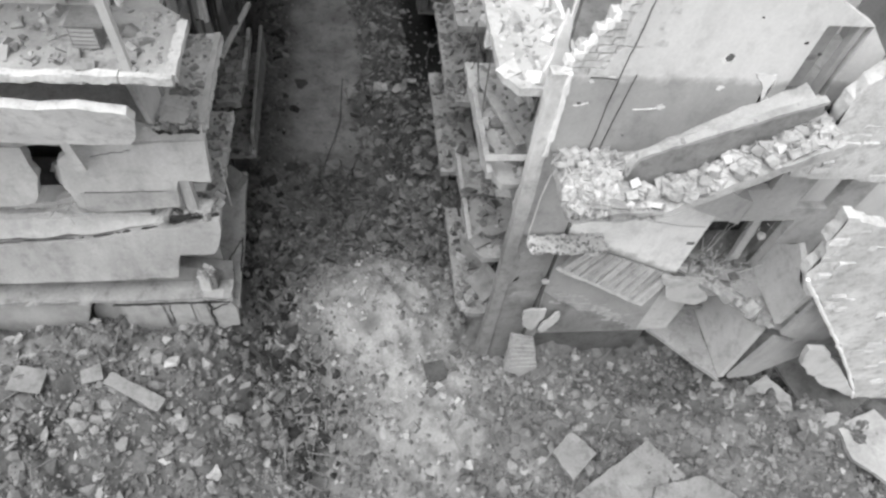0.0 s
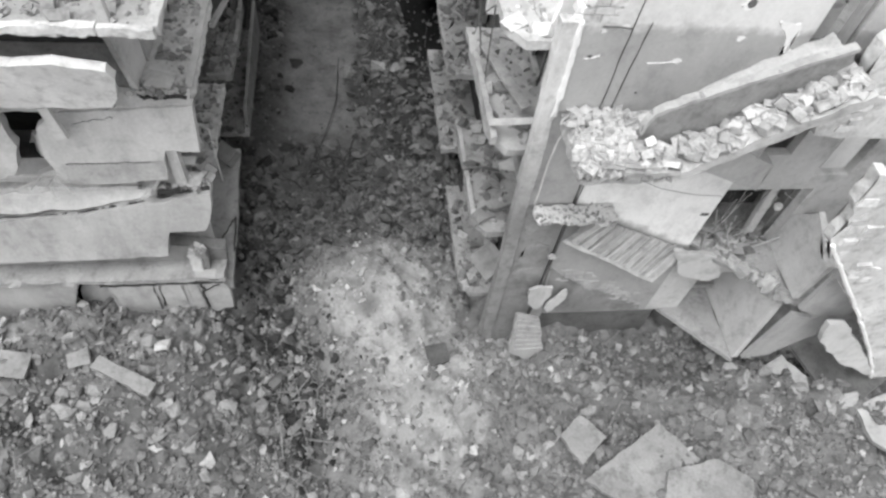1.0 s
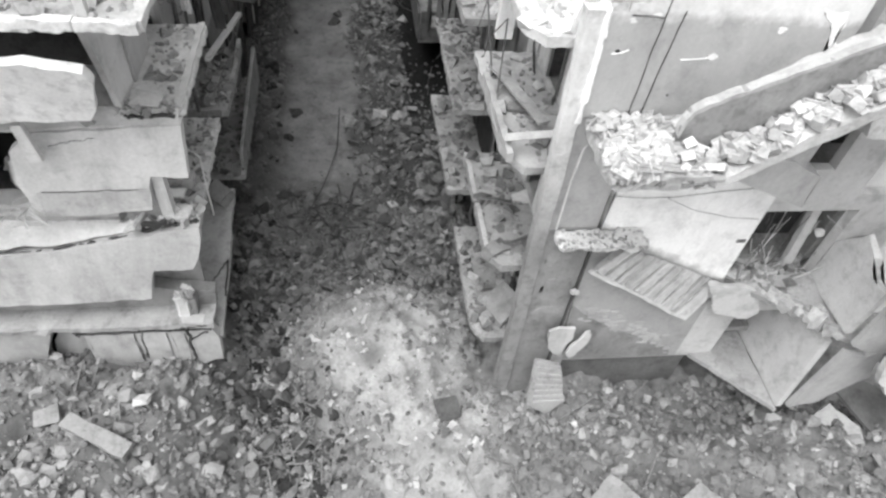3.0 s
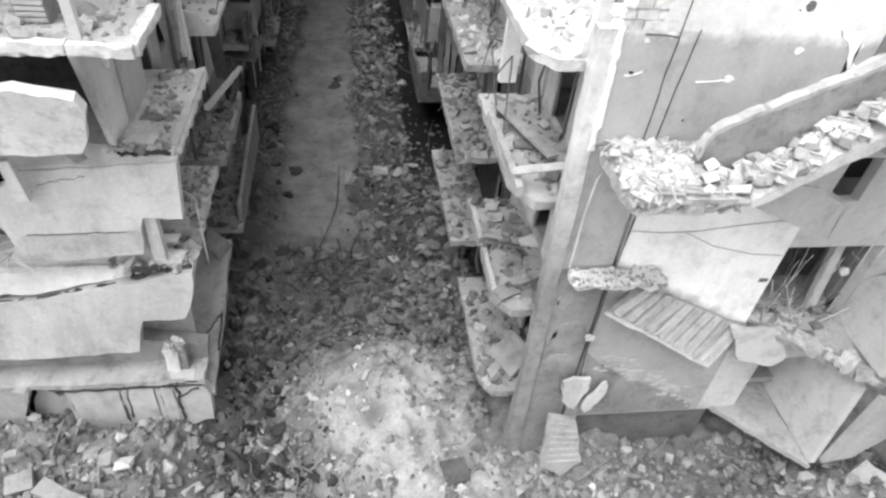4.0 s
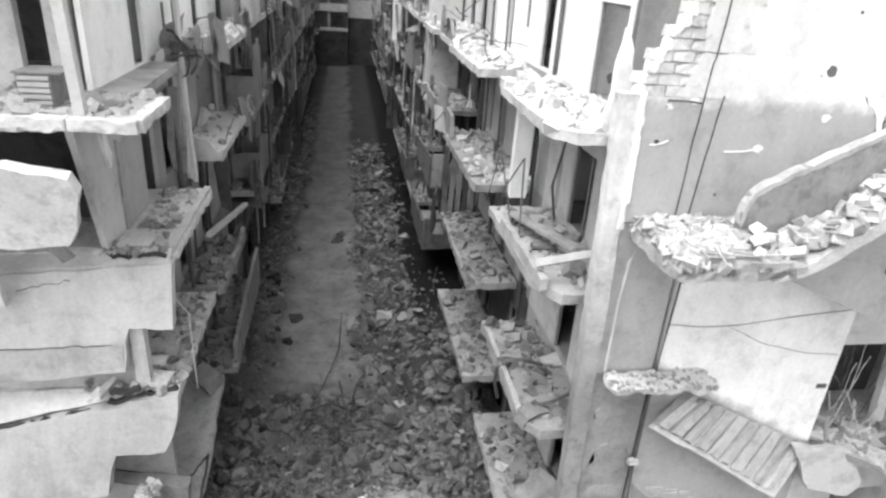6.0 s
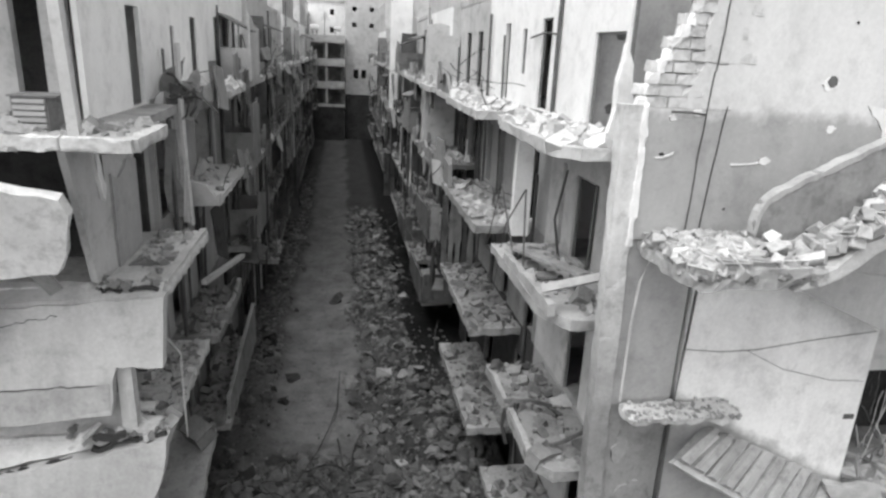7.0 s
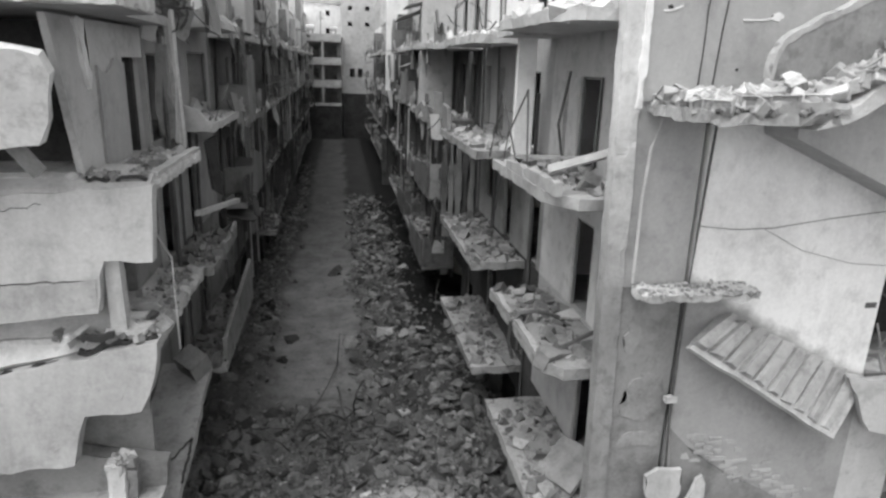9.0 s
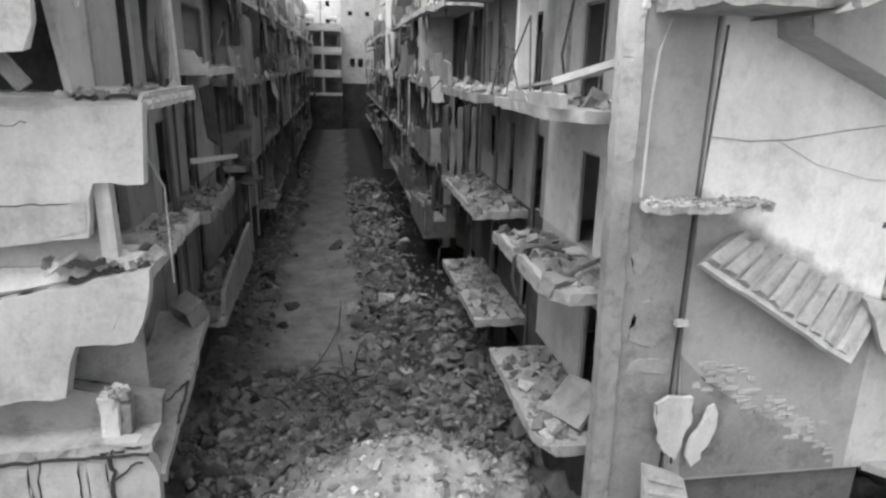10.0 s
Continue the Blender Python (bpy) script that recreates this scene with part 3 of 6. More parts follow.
for pts in ([(2.8, 11.3, 5.32), (2.95, 11.2, 5.55), (3.3, 11.15, 5.6), (3.8, 11.2, 5.42)], [(3.2, 9.9, 5.32), (3.5, 9.6, 5.6), (3.9, 9.7, 5.72), (4.15, 10.2, 5.5)], [(2.8, 11.35, 5.3), (2.75, 11.3, 4.9), (2.85, 11.25, 4.5)]):
    part("curled_strip", tube(NB(), sag(pts[0], pts[1], 0.02, 3) + [Vector(q) for q in pts[2:]], 0.045, 5), R.choice((METAL, CABLE)), house_a)
for _ in range(4):
    p = Vector((R.uniform(2.95, 4.0), R.uniform(9.4, 13.0), R.choice((5.36, 5.36, 8.46, 11.42))))
    quad_slab("scrap_board", [p, p + Vector((R.uniform(0.2, 0.5), R.uniform(-0.1, 0.1), R.uniform(0, 0.12))), p + Vector((R.uniform(0.2, 0.5), R.uniform(0.2, 0.5), R.uniform(0, 0.15))), p + Vector((0, R.uniform(0.2, 0.5), 0.02))], 0.05, R.choice((CONC, CONCD, WOOD)), house_a, "", 0.03, 0.15)
part("window_bar", tube(NB(), [(4.33, 11.45, 8.45), (4.33, 11.4, 10.5)], 0.03, 5), WOOD, house_a)
part("bent_rod", tube(NB(), [(4.1, 12.6, 8.4), (3.9, 12.5, 9.3), (4.05, 12.4, 10.4)], 0.03, 5), METAL, house_a)
part("fin_wall", prism(NB(), [(3.42, 8.4), (3.44, 11.1), (3.85, 11.1), (3.85, 8.4)], 14.2, 14.45, "y"), WHITE, house_a)
quad_slab("leaning_panel", [(3.2, 10.3, 2.4), (3.7, 9.4, 2.4), (4.2, 9.6, 3.1), (3.9, 10.5, 3.0)], 0.08, GREY, house_a, "", 0.04)

# the exposed stairwell wall of that house, cut open towards the camera
PW0, PW1 = 8.6, 8.84
def pillar_shape(p):
    f = min(1.0, max(0.0, (12.05 - p.z) / 12.0))
    right = 3.72 + 0.3 * f
    left = 3.38 + 0.3 * f
    return Vector((left + (right - left) * (p.x - 3.38) / 0.34, p.y, p.z))


part("pillar", rough_box(NB(), 3.38, 3.72, PW0 - 0.05, 8.83, 9.2, 12.08, 0.11, 0.013, None, pillar_shape), COLUMN, house_a)
part("pillar", rough_box(NB(), 3.38, 3.72, PW0 - 0.048, 8.828, 6.2, 9.2, 0.11, 0.013, None, pillar_shape), COLUMN, house_a)
part("pillar", rough_box(NB(), 3.38, 3.72, PW0 - 0.045, 8.825, -0.6, 6.2, 0.11, 0.013, None, pillar_shape), COLUMN, house_a)
part("broken_edge", rough_box(NB(), 3.68, 3.8, PW0 - 0.065, 8.8, 9.9, 12.1, 0.045, 0.026), WHITE, house_a)
part("stair_wall", wall_mesh(NB(), "y", 4.95, 5.1, 12.05, 14.6, PW0, PW1, []), STAIR, house_a)
part("stair_wall", wall_mesh(NB(), "y", 5.1, 8.3, 12.05, 14.6, PW0, PW1, []), STAIR, house_a)
part("stair_wall", prism(NB(), [(8.3, 13.28), (9.25, 13.28), (9.25, 13.3), (8.3, 13.75)], PW0, PW1, "y"), STAIR, house_a)
part("stair_wall", prism(NB(), [(9.25, 11.5), (9.9, 11.5, 0.05), (9.9, 12.7), (9.25, 13.28)], PW0, PW1, "y"), STAIR, house_a)
part("stair_wall", wall_mesh(NB(), "y", 3.74, 9.25, 10.0, 12.05, PW0, PW1, [(8.3, 9.3, 11.6, 12.1)]), STAIR, house_a)
door_leaf = part("door_leaf", prism(NB(), [(8.36, 11.62), (8.86, 11.62), (8.86, 13.2), (8.36, 13.2)], 8.92, 8.98, "y"), MID, house_a, "grey door leaf standing ajar")
part("door_rail", box(NB(), 8.44, 8.78, 8.9, 8.918, 12.3, 12.38), GREY, door_leaf)
part("door_knob", hull_ball(0.035, (8.8, 8.89, 12.45)), METAL, door_leaf)
part("door_jamb", box(NB(), 8.98, 9.1, 8.62, 8.8, 11.6, 13.27), MID, house_a)
part("stair_wall", prism(NB(), [(9.25, 10.0), (10.1, 10.0, 0.06), (9.9, 11.5), (9.25, 11.5)], PW0, PW1, "y"), MID, house_a)
part("stair_wall", wall_mesh(NB(), "y", 3.6, 4.95, 7.0, 10.0, PW0 + 0.03, PW1, []), MID, house_a)
part("stair_wall", wall_mesh(NB(), "y", 3.6, 4.95, -0.8, 7.0, PW0 + 0.034, PW1, []), GREY, house_a)
part("stair_wall", prism(NB(), [(5.05, 10.0), (5.05, 1.75), (8.78, 1.7), (8.78, 10.0)], PW0, PW1, "y"), LIMED, house_a)
part("wall_foot", prism(NB(), [(5.05, -0.8), (5.3, -0.8), (5.4, 1.75), (5.05, 1.75)], PW0 + 0.01, PW1, "y"), MID, house_a)
part("stair_wall", wall_mesh(NB(), "y", 8.78, 12.5, 1.7, 10.0, PW0, PW1, [(8.78, 11.1, 5.2, 7.5), (9.85, 11.1, 1.2, 3.75), (8.85, 9.75, 8.7, 9.75), (10.75, 11.7, 8.0, 9.3)]), PALE, house_a)
# exposed courses of blocks beside the broken corner
blocks = []
for k in range(4):
    me = bpy.data.meshes.new("block")
    bm = rough_box(NB(), -0.172, 0.172, -0.11, 0.11, -0.08, 0.08, 0.16, 0.012 + 0.006 * k)
    bm.to_mesh(me)
    bm.free()
    me.materials.append(BLOCKW)
    blocks.append(me)
for row in range(16):
    z = 12.13 + 0.17 * row
    left = 3.66 + (0.55 * (z - 12.3) if z > 12.3 else 0.0) - 0.2 * max(0.0, z - 13.4)
    x = left + 0.17 + R.uniform(0.0, 0.09) - (0.12 if row % 2 else 0.0)
    part("wall_core", rough_box(NB(), left + 0.06, 5.0, PW0 + 0.035, PW1 - 0.01, z - 0.085, z + 0.085, 0.2, 0.015), RUBW, house_a)
    part("mortar_rim", rough_box(NB(), left - 0.03 + R.uniform(-0.03, 0.05), left + 0.12, PW0 - 0.01, PW0 + 0.1, z - 0.09, z + 0.09, 0.07, 0.03), WHITE, house_a)
    while x < 5.25:
        ob = link("block", R.choice(blocks), house_a)
        ob.matrix_basis = pose(x, PW0 + 0.125 - R.uniform(0.0, 0.02), z, 0, R.uniform(-1.5, 1.5), R.uniform(-2, 2))
        x += 0.355
part("plaster_skin", prism(NB(), [(4.35, 12.05), (4.42, 12.4, 0.03), (4.6, 12.72, 0.03), (5.1, 12.72), (5.1, 12.05)], PW0 - 0.008, PW0 + 0.014, "y", 0.0, 0.2), STAIR, house_a)
part("plaster_skin", prism(NB(), [(4.56, 12.724), (4.52, 13.1, 0.03), (4.6, 13.5, 0.03), (4.82, 14.6), (5.1, 14.6), (5.1, 12.724)], PW0 - 0.008, PW0 + 0.014, "y", 0.0, 0.2), STAIR, house_a)
part("stair_wall", prism(NB(), [(4.3, 12.06), (4.95, 12.06), (4.95, 14.6), (4.6, 14.6, 0.02), (4.55, 13.4, 0.04)], PW0 + 0.05, PW1 - 0.02, "y"), RUBW, house_a)
# chipped marks in the plaster, and dark discs painted in place of holes
for x, z, r in ((6.88, 11.8, 0.1), (5.84, 11.28, 0.1), (6.7, 12.48, 0.14), (4.6, 12.0, 0.08), (4.2, 11.9, 0.07), (8.1, 12.9, 0.05), (6.95, 13.4, 0.03), (5.3, 10.5, 0.03), (4.1, 11.35, 0.05)):
    k = 17
    part("plaster_chip", prism(NB(), [(x + r * R.uniform(0.45, 1.2) * math.cos(i * math.tau / k), z + r * R.uniform(0.5, 0.9) * math.sin(i * math.tau / k)) for i in range(k)], PW0 - 0.008, PW0 + 0.004, "y"), WHITE if r > 0.05 else CABLE, house_a)
part("plaster_splash", prism(NB(), [(7.45, 12.2, 0.03), (7.9, 12.16, 0.03), (8.02, 11.92, 0.03), (7.93, 11.77, 0.03), (8.15, 11.35, 0.03), (8.28, 11.1, 0.03), (7.9, 11.08, 0.03), (7.93, 11.48, 0.03), (7.74, 11.91, 0.03)], PW0 - 0.01, PW0 + 0.004, "y", 0.0, 0.1), WHITE, house_a)
part("scratch", tube(NB(), sag((5.28, PW0 - 0.004, 11.22), (5.78, PW0 - 0.004, 11.26), 0.015, 6, 0.01), 0.014, 4), WHITE, house_a)
part("scratch", tube(NB(), sag((4.0, PW0 - 0.004, 11.3), (4.3, PW0 - 0.004, 11.38), 0.02, 5, 0.01), 0.016, 4), WHITE, house_a)
part("conduit", tube(NB(), [(4.15, PW0 - 0.025, 12.0), (4.45, PW0 - 0.03, 12.0), (4.72, PW0 - 0.025, 11.97)], 0.016, 5), METAL, house_a)
# dark disc laid on the wall instead of a hole's shaded depth
part("shot_hole", prism(NB(), [(6.74 + 0.085 * math.cos(i * math.tau / 10) * (1 + 0.2 * math.sin(3 * i)), 12.53 + 0.09 * math.sin(i * math.tau / 10)) for i in range(10)], PW0 - 0.013, PW0, "y"), INNER, house_a)
for a, b in (((4.86, 14.4), (4.76, 12.6)), ((4.74, 12.6), (4.66, 10.05)), ((5.04, 12.1), (4.9, 10.05))):
    part("wall_cable", tube(NB(), sag((a[0], PW0 - 0.02, a[1]), (b[0], PW0 - 0.03, b[1]), 0.0, 6, 0.012), 0.01, 5), CABLE, house_a)
part("wall_cable", tube(NB(), [(4.15, 8.5, 9.75), (4.02, 8.52, 9.3), (3.98, 8.54, 8.5), (3.99, 8.55, 7.1)], 0.026, 5), PIPE, house_a)
part("wall_pipe", tube(NB(), [(5.08, 8.55, 9.7), (5.02, 8.55, 8.0), (4.98, 8.55, 6.6), (5.0, 8.55, 4.6), (5.1, 8.5, 2.2)], 0.022, 6), METAL, house_a)
part("wall_cable", tube(NB(), [(5.02, 8.57, 8.05), (5.7, 8.57, 7.98), (6.4, 8.57, 8.0), (7.4, 8.57, 8.15), (8.7, 8.57, 8.3)], 0.007, 5), METAL, house_a)
part("wall_cable", tube(NB(), [(6.2, 8.57, 8.0), (7.0, 8.57, 7.6), (8.0, 8.57, 7.35), (8.7, 8.57, 7.3)], 0.005, 4), METAL, house_a)
# landings and flights of the broken stairs
part("stair_landing", rough_box(NB(), 3.88, 5.75, 6.8, 8.58, 9.82, 9.98, 0.13, 0.05), DUSTY, house_a)
part("spandrel", prism(NB(), [(5.8, 9.8), (5.95, 9.62), (8.2, 8.64), (8.4, 11.45, 0.03), (6.0, 9.9)], 7.86, 7.96, "y", 0.0, 0.3), MID, house_a)
part("stair_flight", prism(NB(), [(5.45, 9.76), (5.9, 9.86, 0.03), (8.7, 11.75, 0.05), (8.7, 12.0, 0.05), (5.75, 10.0)], 6.86, 8.6, "y", 0.0, 0.25), CONC, house_a)
part("stair_flight", prism(NB(), [(5.9, 9.8), (5.95, 9.55), (8.75, 8.36, 0.03), (8.7, 9.2, 0.03), (7.93, 9.6, 0.02), (6.3, 9.85)], 7.82, 8.6, "y"), MID, house_a)
part("balustrade", prism(NB(), [(5.15, 10.02), (5.14, 10.55, 0.03), (5.22, 10.85, 0.03), (5.45, 11.02, 0.03), (6.87, 11.7, 0.03), (7.8, 12.15, 0.04), (8.4, 12.4, 0.05), (8.35, 12.0, 0.04), (5.7, 10.02)], 7.54, 7.7, "y", 0.0, 0.12), PILLAR, house_a)
coping = [(5.13, 10.4), (5.16, 10.72), (5.26, 10.9), (5.46, 11.05), (6.87, 11.73), (7.8, 12.18), (8.38, 12.42)]
part("coping", prism(NB(), [(x, z, 0.02) for x, z in coping] + [(x + 0.04, z - 0.06, 0.02) for x, z in reversed(coping)], 7.53, 7.71, "y", 0.0, 0.12), RAWD, house_a)
part("stair_landing", rough_box(NB(), 3.95, 5.95, 8.02, 8.58, 6.94, 7.08, 0.1, 0.06), CONC, house_a)
UL, LL, LR, UR = Vector((5.72, 8.58, 6.5)), Vector((4.95, 8.15, 6.2)), Vector((7.84, 8.15, 4.3)), Vector((8.63, 8.58, 5.1))
out = (UR - UL).cross(LL - UL).normalized()
out = -out if out.y > 0 else out
for i in range(10):
    f0, f1 = (i + 0.07) / 10, (i + 0.97) / 10
    bm = NB()
    lo, hi = [], []
    for e0, e1, s0, s1 in ((LL, LR, 0.0, 0.0), (UL, UR, 0.0, 0.0)):
        for f, h in ((f0, -0.03), (f0 + 0.006, 0.09), (f0 + 0.02, 0.14), (f0 + 0.066, 0.15), (f1, -0.02)):
            j = Vector((R.uniform(-0.02, 0.02), R.uniform(-0.015, 0.015), R.uniform(-0.02, 0.02)))
            (lo if e0 is LL else hi).append((e0.lerp(e1, f) - out * 0.1 + j, e0.lerp(e1, f) + out * h + j))
    q = [[bm.verts.new(a) for a in pair] for pair in lo], [[bm.verts.new(a) for a in pair] for pair in hi]
    for k in range(4):
        bm.faces.new((q[0][k][1], q[0][k + 1][1], q[1][k + 1][1], q[1][k][1]))
        bm.faces.new((q[0][k][0], q[0][k + 1][0], q[1][k + 1][0], q[1][k][0]))
        for side in q:
            bm.faces.new((side[k][0], side[k + 1][0], side[k + 1][1], side[k][1]))
    for k in (0, 4):
        bm.faces.new((q[0][k][0], q[0][k][1], q[1][k][1], q[1][k][0]))
    part("step", bm, STEP, house_a)
quad_slab("stringer", [LL + Vector((-0.05, -0.03, -0.1)), LR + Vector((0.05, -0.03, -0.1)), UR + Vector((0.1, -0.02, -0.1)), UL + Vector((0, -0.02, -0.1))], 0.12, CONC, house_a, "", 0.03)
# dark strip set back below the stair wall's lower edge
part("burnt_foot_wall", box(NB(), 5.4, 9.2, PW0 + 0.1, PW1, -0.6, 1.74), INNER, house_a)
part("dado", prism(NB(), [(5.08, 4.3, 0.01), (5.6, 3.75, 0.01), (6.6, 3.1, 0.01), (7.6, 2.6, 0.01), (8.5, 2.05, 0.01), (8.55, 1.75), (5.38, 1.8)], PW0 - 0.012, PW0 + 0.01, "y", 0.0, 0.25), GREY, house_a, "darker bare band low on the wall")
# near-black back wall added so that the torn openings look unlit
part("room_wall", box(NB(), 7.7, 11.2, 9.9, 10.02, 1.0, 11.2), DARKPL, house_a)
# the room behind the torn opening: a leaning post, wires and splinters
quad_slab("leaning_post", [(10.45, 8.95, 5.25), (10.7, 8.95, 5.25), (10.42, 8.95, 7.55), (10.2, 8.95, 7.55)], 0.16, PALE, house_a)
part("ceiling_rose", hull_ball(0.12, (10.75, 8.8, 6.55)), PALE, house_a)
wg = random.Random(31)
for _ in range(14):
    a = Vector((wg.uniform(8.9, 11.0), wg.uniform(8.65, 9.0), wg.uniform(6.2, 7.55)))
    b = a + Vector((wg.uniform(-0.8, 0.8), wg.uniform(-0.3, 0.2), -wg.uniform(0.5, 1.5)))
    part("wire", tube(NB(), sag(a, b, wg.uniform(-0.1, 0.25), 6, 0.02), 0.009, 4), PIPE if wg.random() < 0.5 else METAL, house_a)
# dark box on the wall stands in for the slot's shade
part("vent_slot", box(NB(), 8.5, 8.72, PW0 - 0.01, PW0 + 0.02, 6.5, 6.6), INNER, house_a)
part("junction_box", box(NB(), 4.84, 5.04, 8.46, 8.58, 4.88, 5.0, 0.01), PALE, house_a)
cg = np.random.default_rng(91)
# dark crumbs between the blocks stand in for the shade of their gaps
scatter("debris", np.stack([cg.uniform(3.9, 5.8, 260), cg.uniform(6.78, 8.5, 260)], 1), np.full(260, 9.98), cg.uniform(0.03, 0.1, 260), RUBB, "", "", 91, parent=house_a)
scatter("debris", np.stack([cg.uniform(3.95, 5.95, 170), cg.uniform(7.97, 8.55, 170)], 1), np.full(170, 7.07), cg.uniform(0.02, 0.08, 170), RUBM, "", "", 92, parent=house_a)
part("landing_kerb", rough_box(NB(), 4.7, 5.9, 6.8, 6.95, 9.96, 10.12, 0.1, 0.03), BRICK, house_a)
# paler patches of old render left on the recess
for pts in ([(4.1, 4.6), (4.5, 4.45), (4.85, 4.7), (4.8, 5.3), (4.4, 5.45), (4.15, 5.1)], [(4.0, 5.9), (4.2, 5.8), (4.3, 6.2), (4.1, 6.5)], [(4.05, 4.0), (4.85, 3.95), (4.9, 4.2), (4.3, 4.25)]):
    part("render_patch", prism(NB(), [(p[0], p[1], 0.05) for p in pts], PW0 + 0.016, PW0 + 0.045, "y", 0.0, 0.1), PILLAR, house_a)
# shards of render hanging at the foot of the pillar
for pts in ([(4.59, 3.5), (4.8, 3.62), (5.25, 3.6), (5.3, 3.2), (5.18, 2.8), (5.08, 2.38), (4.94, 2.45), (4.7, 2.75), (4.63, 3.1)], [(5.31, 2.63), (5.45, 2.95), (5.6, 3.35), (5.72, 3.42), (5.8, 3.25), (5.76, 2.85), (5.55, 2.35), (5.4, 2.2), (5.28, 2.4)]):
    part("render_shard", prism(NB(), [(p[0], p[1], 0.035) for p in pts], 8.36, 8.44, "y", 0.0, 0.12), RAW, house_a)

# scar of exposed brick along the broken dado
scar = NB()
for k in range(80):
    f = R.random()
    cx, cz = 5.3 + 3.1 * f, 4.1 - 1.95 * f + R.gauss(0, 0.17)
    cz = round(cz / 0.085) * 0.085
    box(scar, cx, cx + R.uniform(0.1, 0.26), PW0 - R.uniform(0.014, 0.04), PW0 + 0.01, cz, cz + 0.068, 0.012)
tagged(part("brick_scar", scar, MID, house_a), kind="stuff")

# the rest of the right row
B_HOLES = [(1, 15.2, 16.0, 2.4, 4.5), (1, 18.5, 19.4, 2.4, 4.5), (2, 14.5, 15.4, 5.4, 7.4), (2, 17.2, 18.1, 5.4, 7.5), (2, 19.6, 20.6, 6.2, 7.5), (3, 15.2, 16.0, 8.45, 10.35), (3, 18.75, 19.3, 8.5, 10.4), (3, 20.6, 21.3, 8.5, 10.45),
           (4, 15.1, 15.95, 11.4, 13.6), (4, 19.1, 19.75, 11.4, 13.6), (4, 17.3, 17.7, 12.2, 13.4), (0, 15.5, 17.5, -0.9, 1.4), (0, 18.6, 20.8, -0.9, 1.5)]
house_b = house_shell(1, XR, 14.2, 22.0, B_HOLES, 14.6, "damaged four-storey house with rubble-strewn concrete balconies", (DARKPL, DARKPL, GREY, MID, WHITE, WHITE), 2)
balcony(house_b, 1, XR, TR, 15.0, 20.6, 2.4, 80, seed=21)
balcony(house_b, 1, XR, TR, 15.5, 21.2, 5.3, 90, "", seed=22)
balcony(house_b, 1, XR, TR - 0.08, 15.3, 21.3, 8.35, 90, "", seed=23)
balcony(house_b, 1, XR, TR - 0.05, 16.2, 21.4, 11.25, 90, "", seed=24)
street_clutter(house_b, 1, XR, TR, 14.6, 22.0, 14.6, 5, 1.4, 0.0)
part("pipe", tube(NB(), [(4.24, 14.4, 11.3), (4.22, 14.38, 13.0), (4.25, 14.45, 14.5)], 0.05, 6), METAL, house_b)
part("pipe", tube(NB(), [(4.24, 14.55, 13.2), (4.2, 15.3, 13.25), (4.22, 16.6, 13.15)], 0.03, 5), METAL, house_b)
quad_slab("parapet", [(2.85, 20.0, 8.4), (2.85, 21.2, 8.4), (2.85, 21.2, 9.2), (2.85, 20.2, 9.1)], 0.12, GREY, house_b)


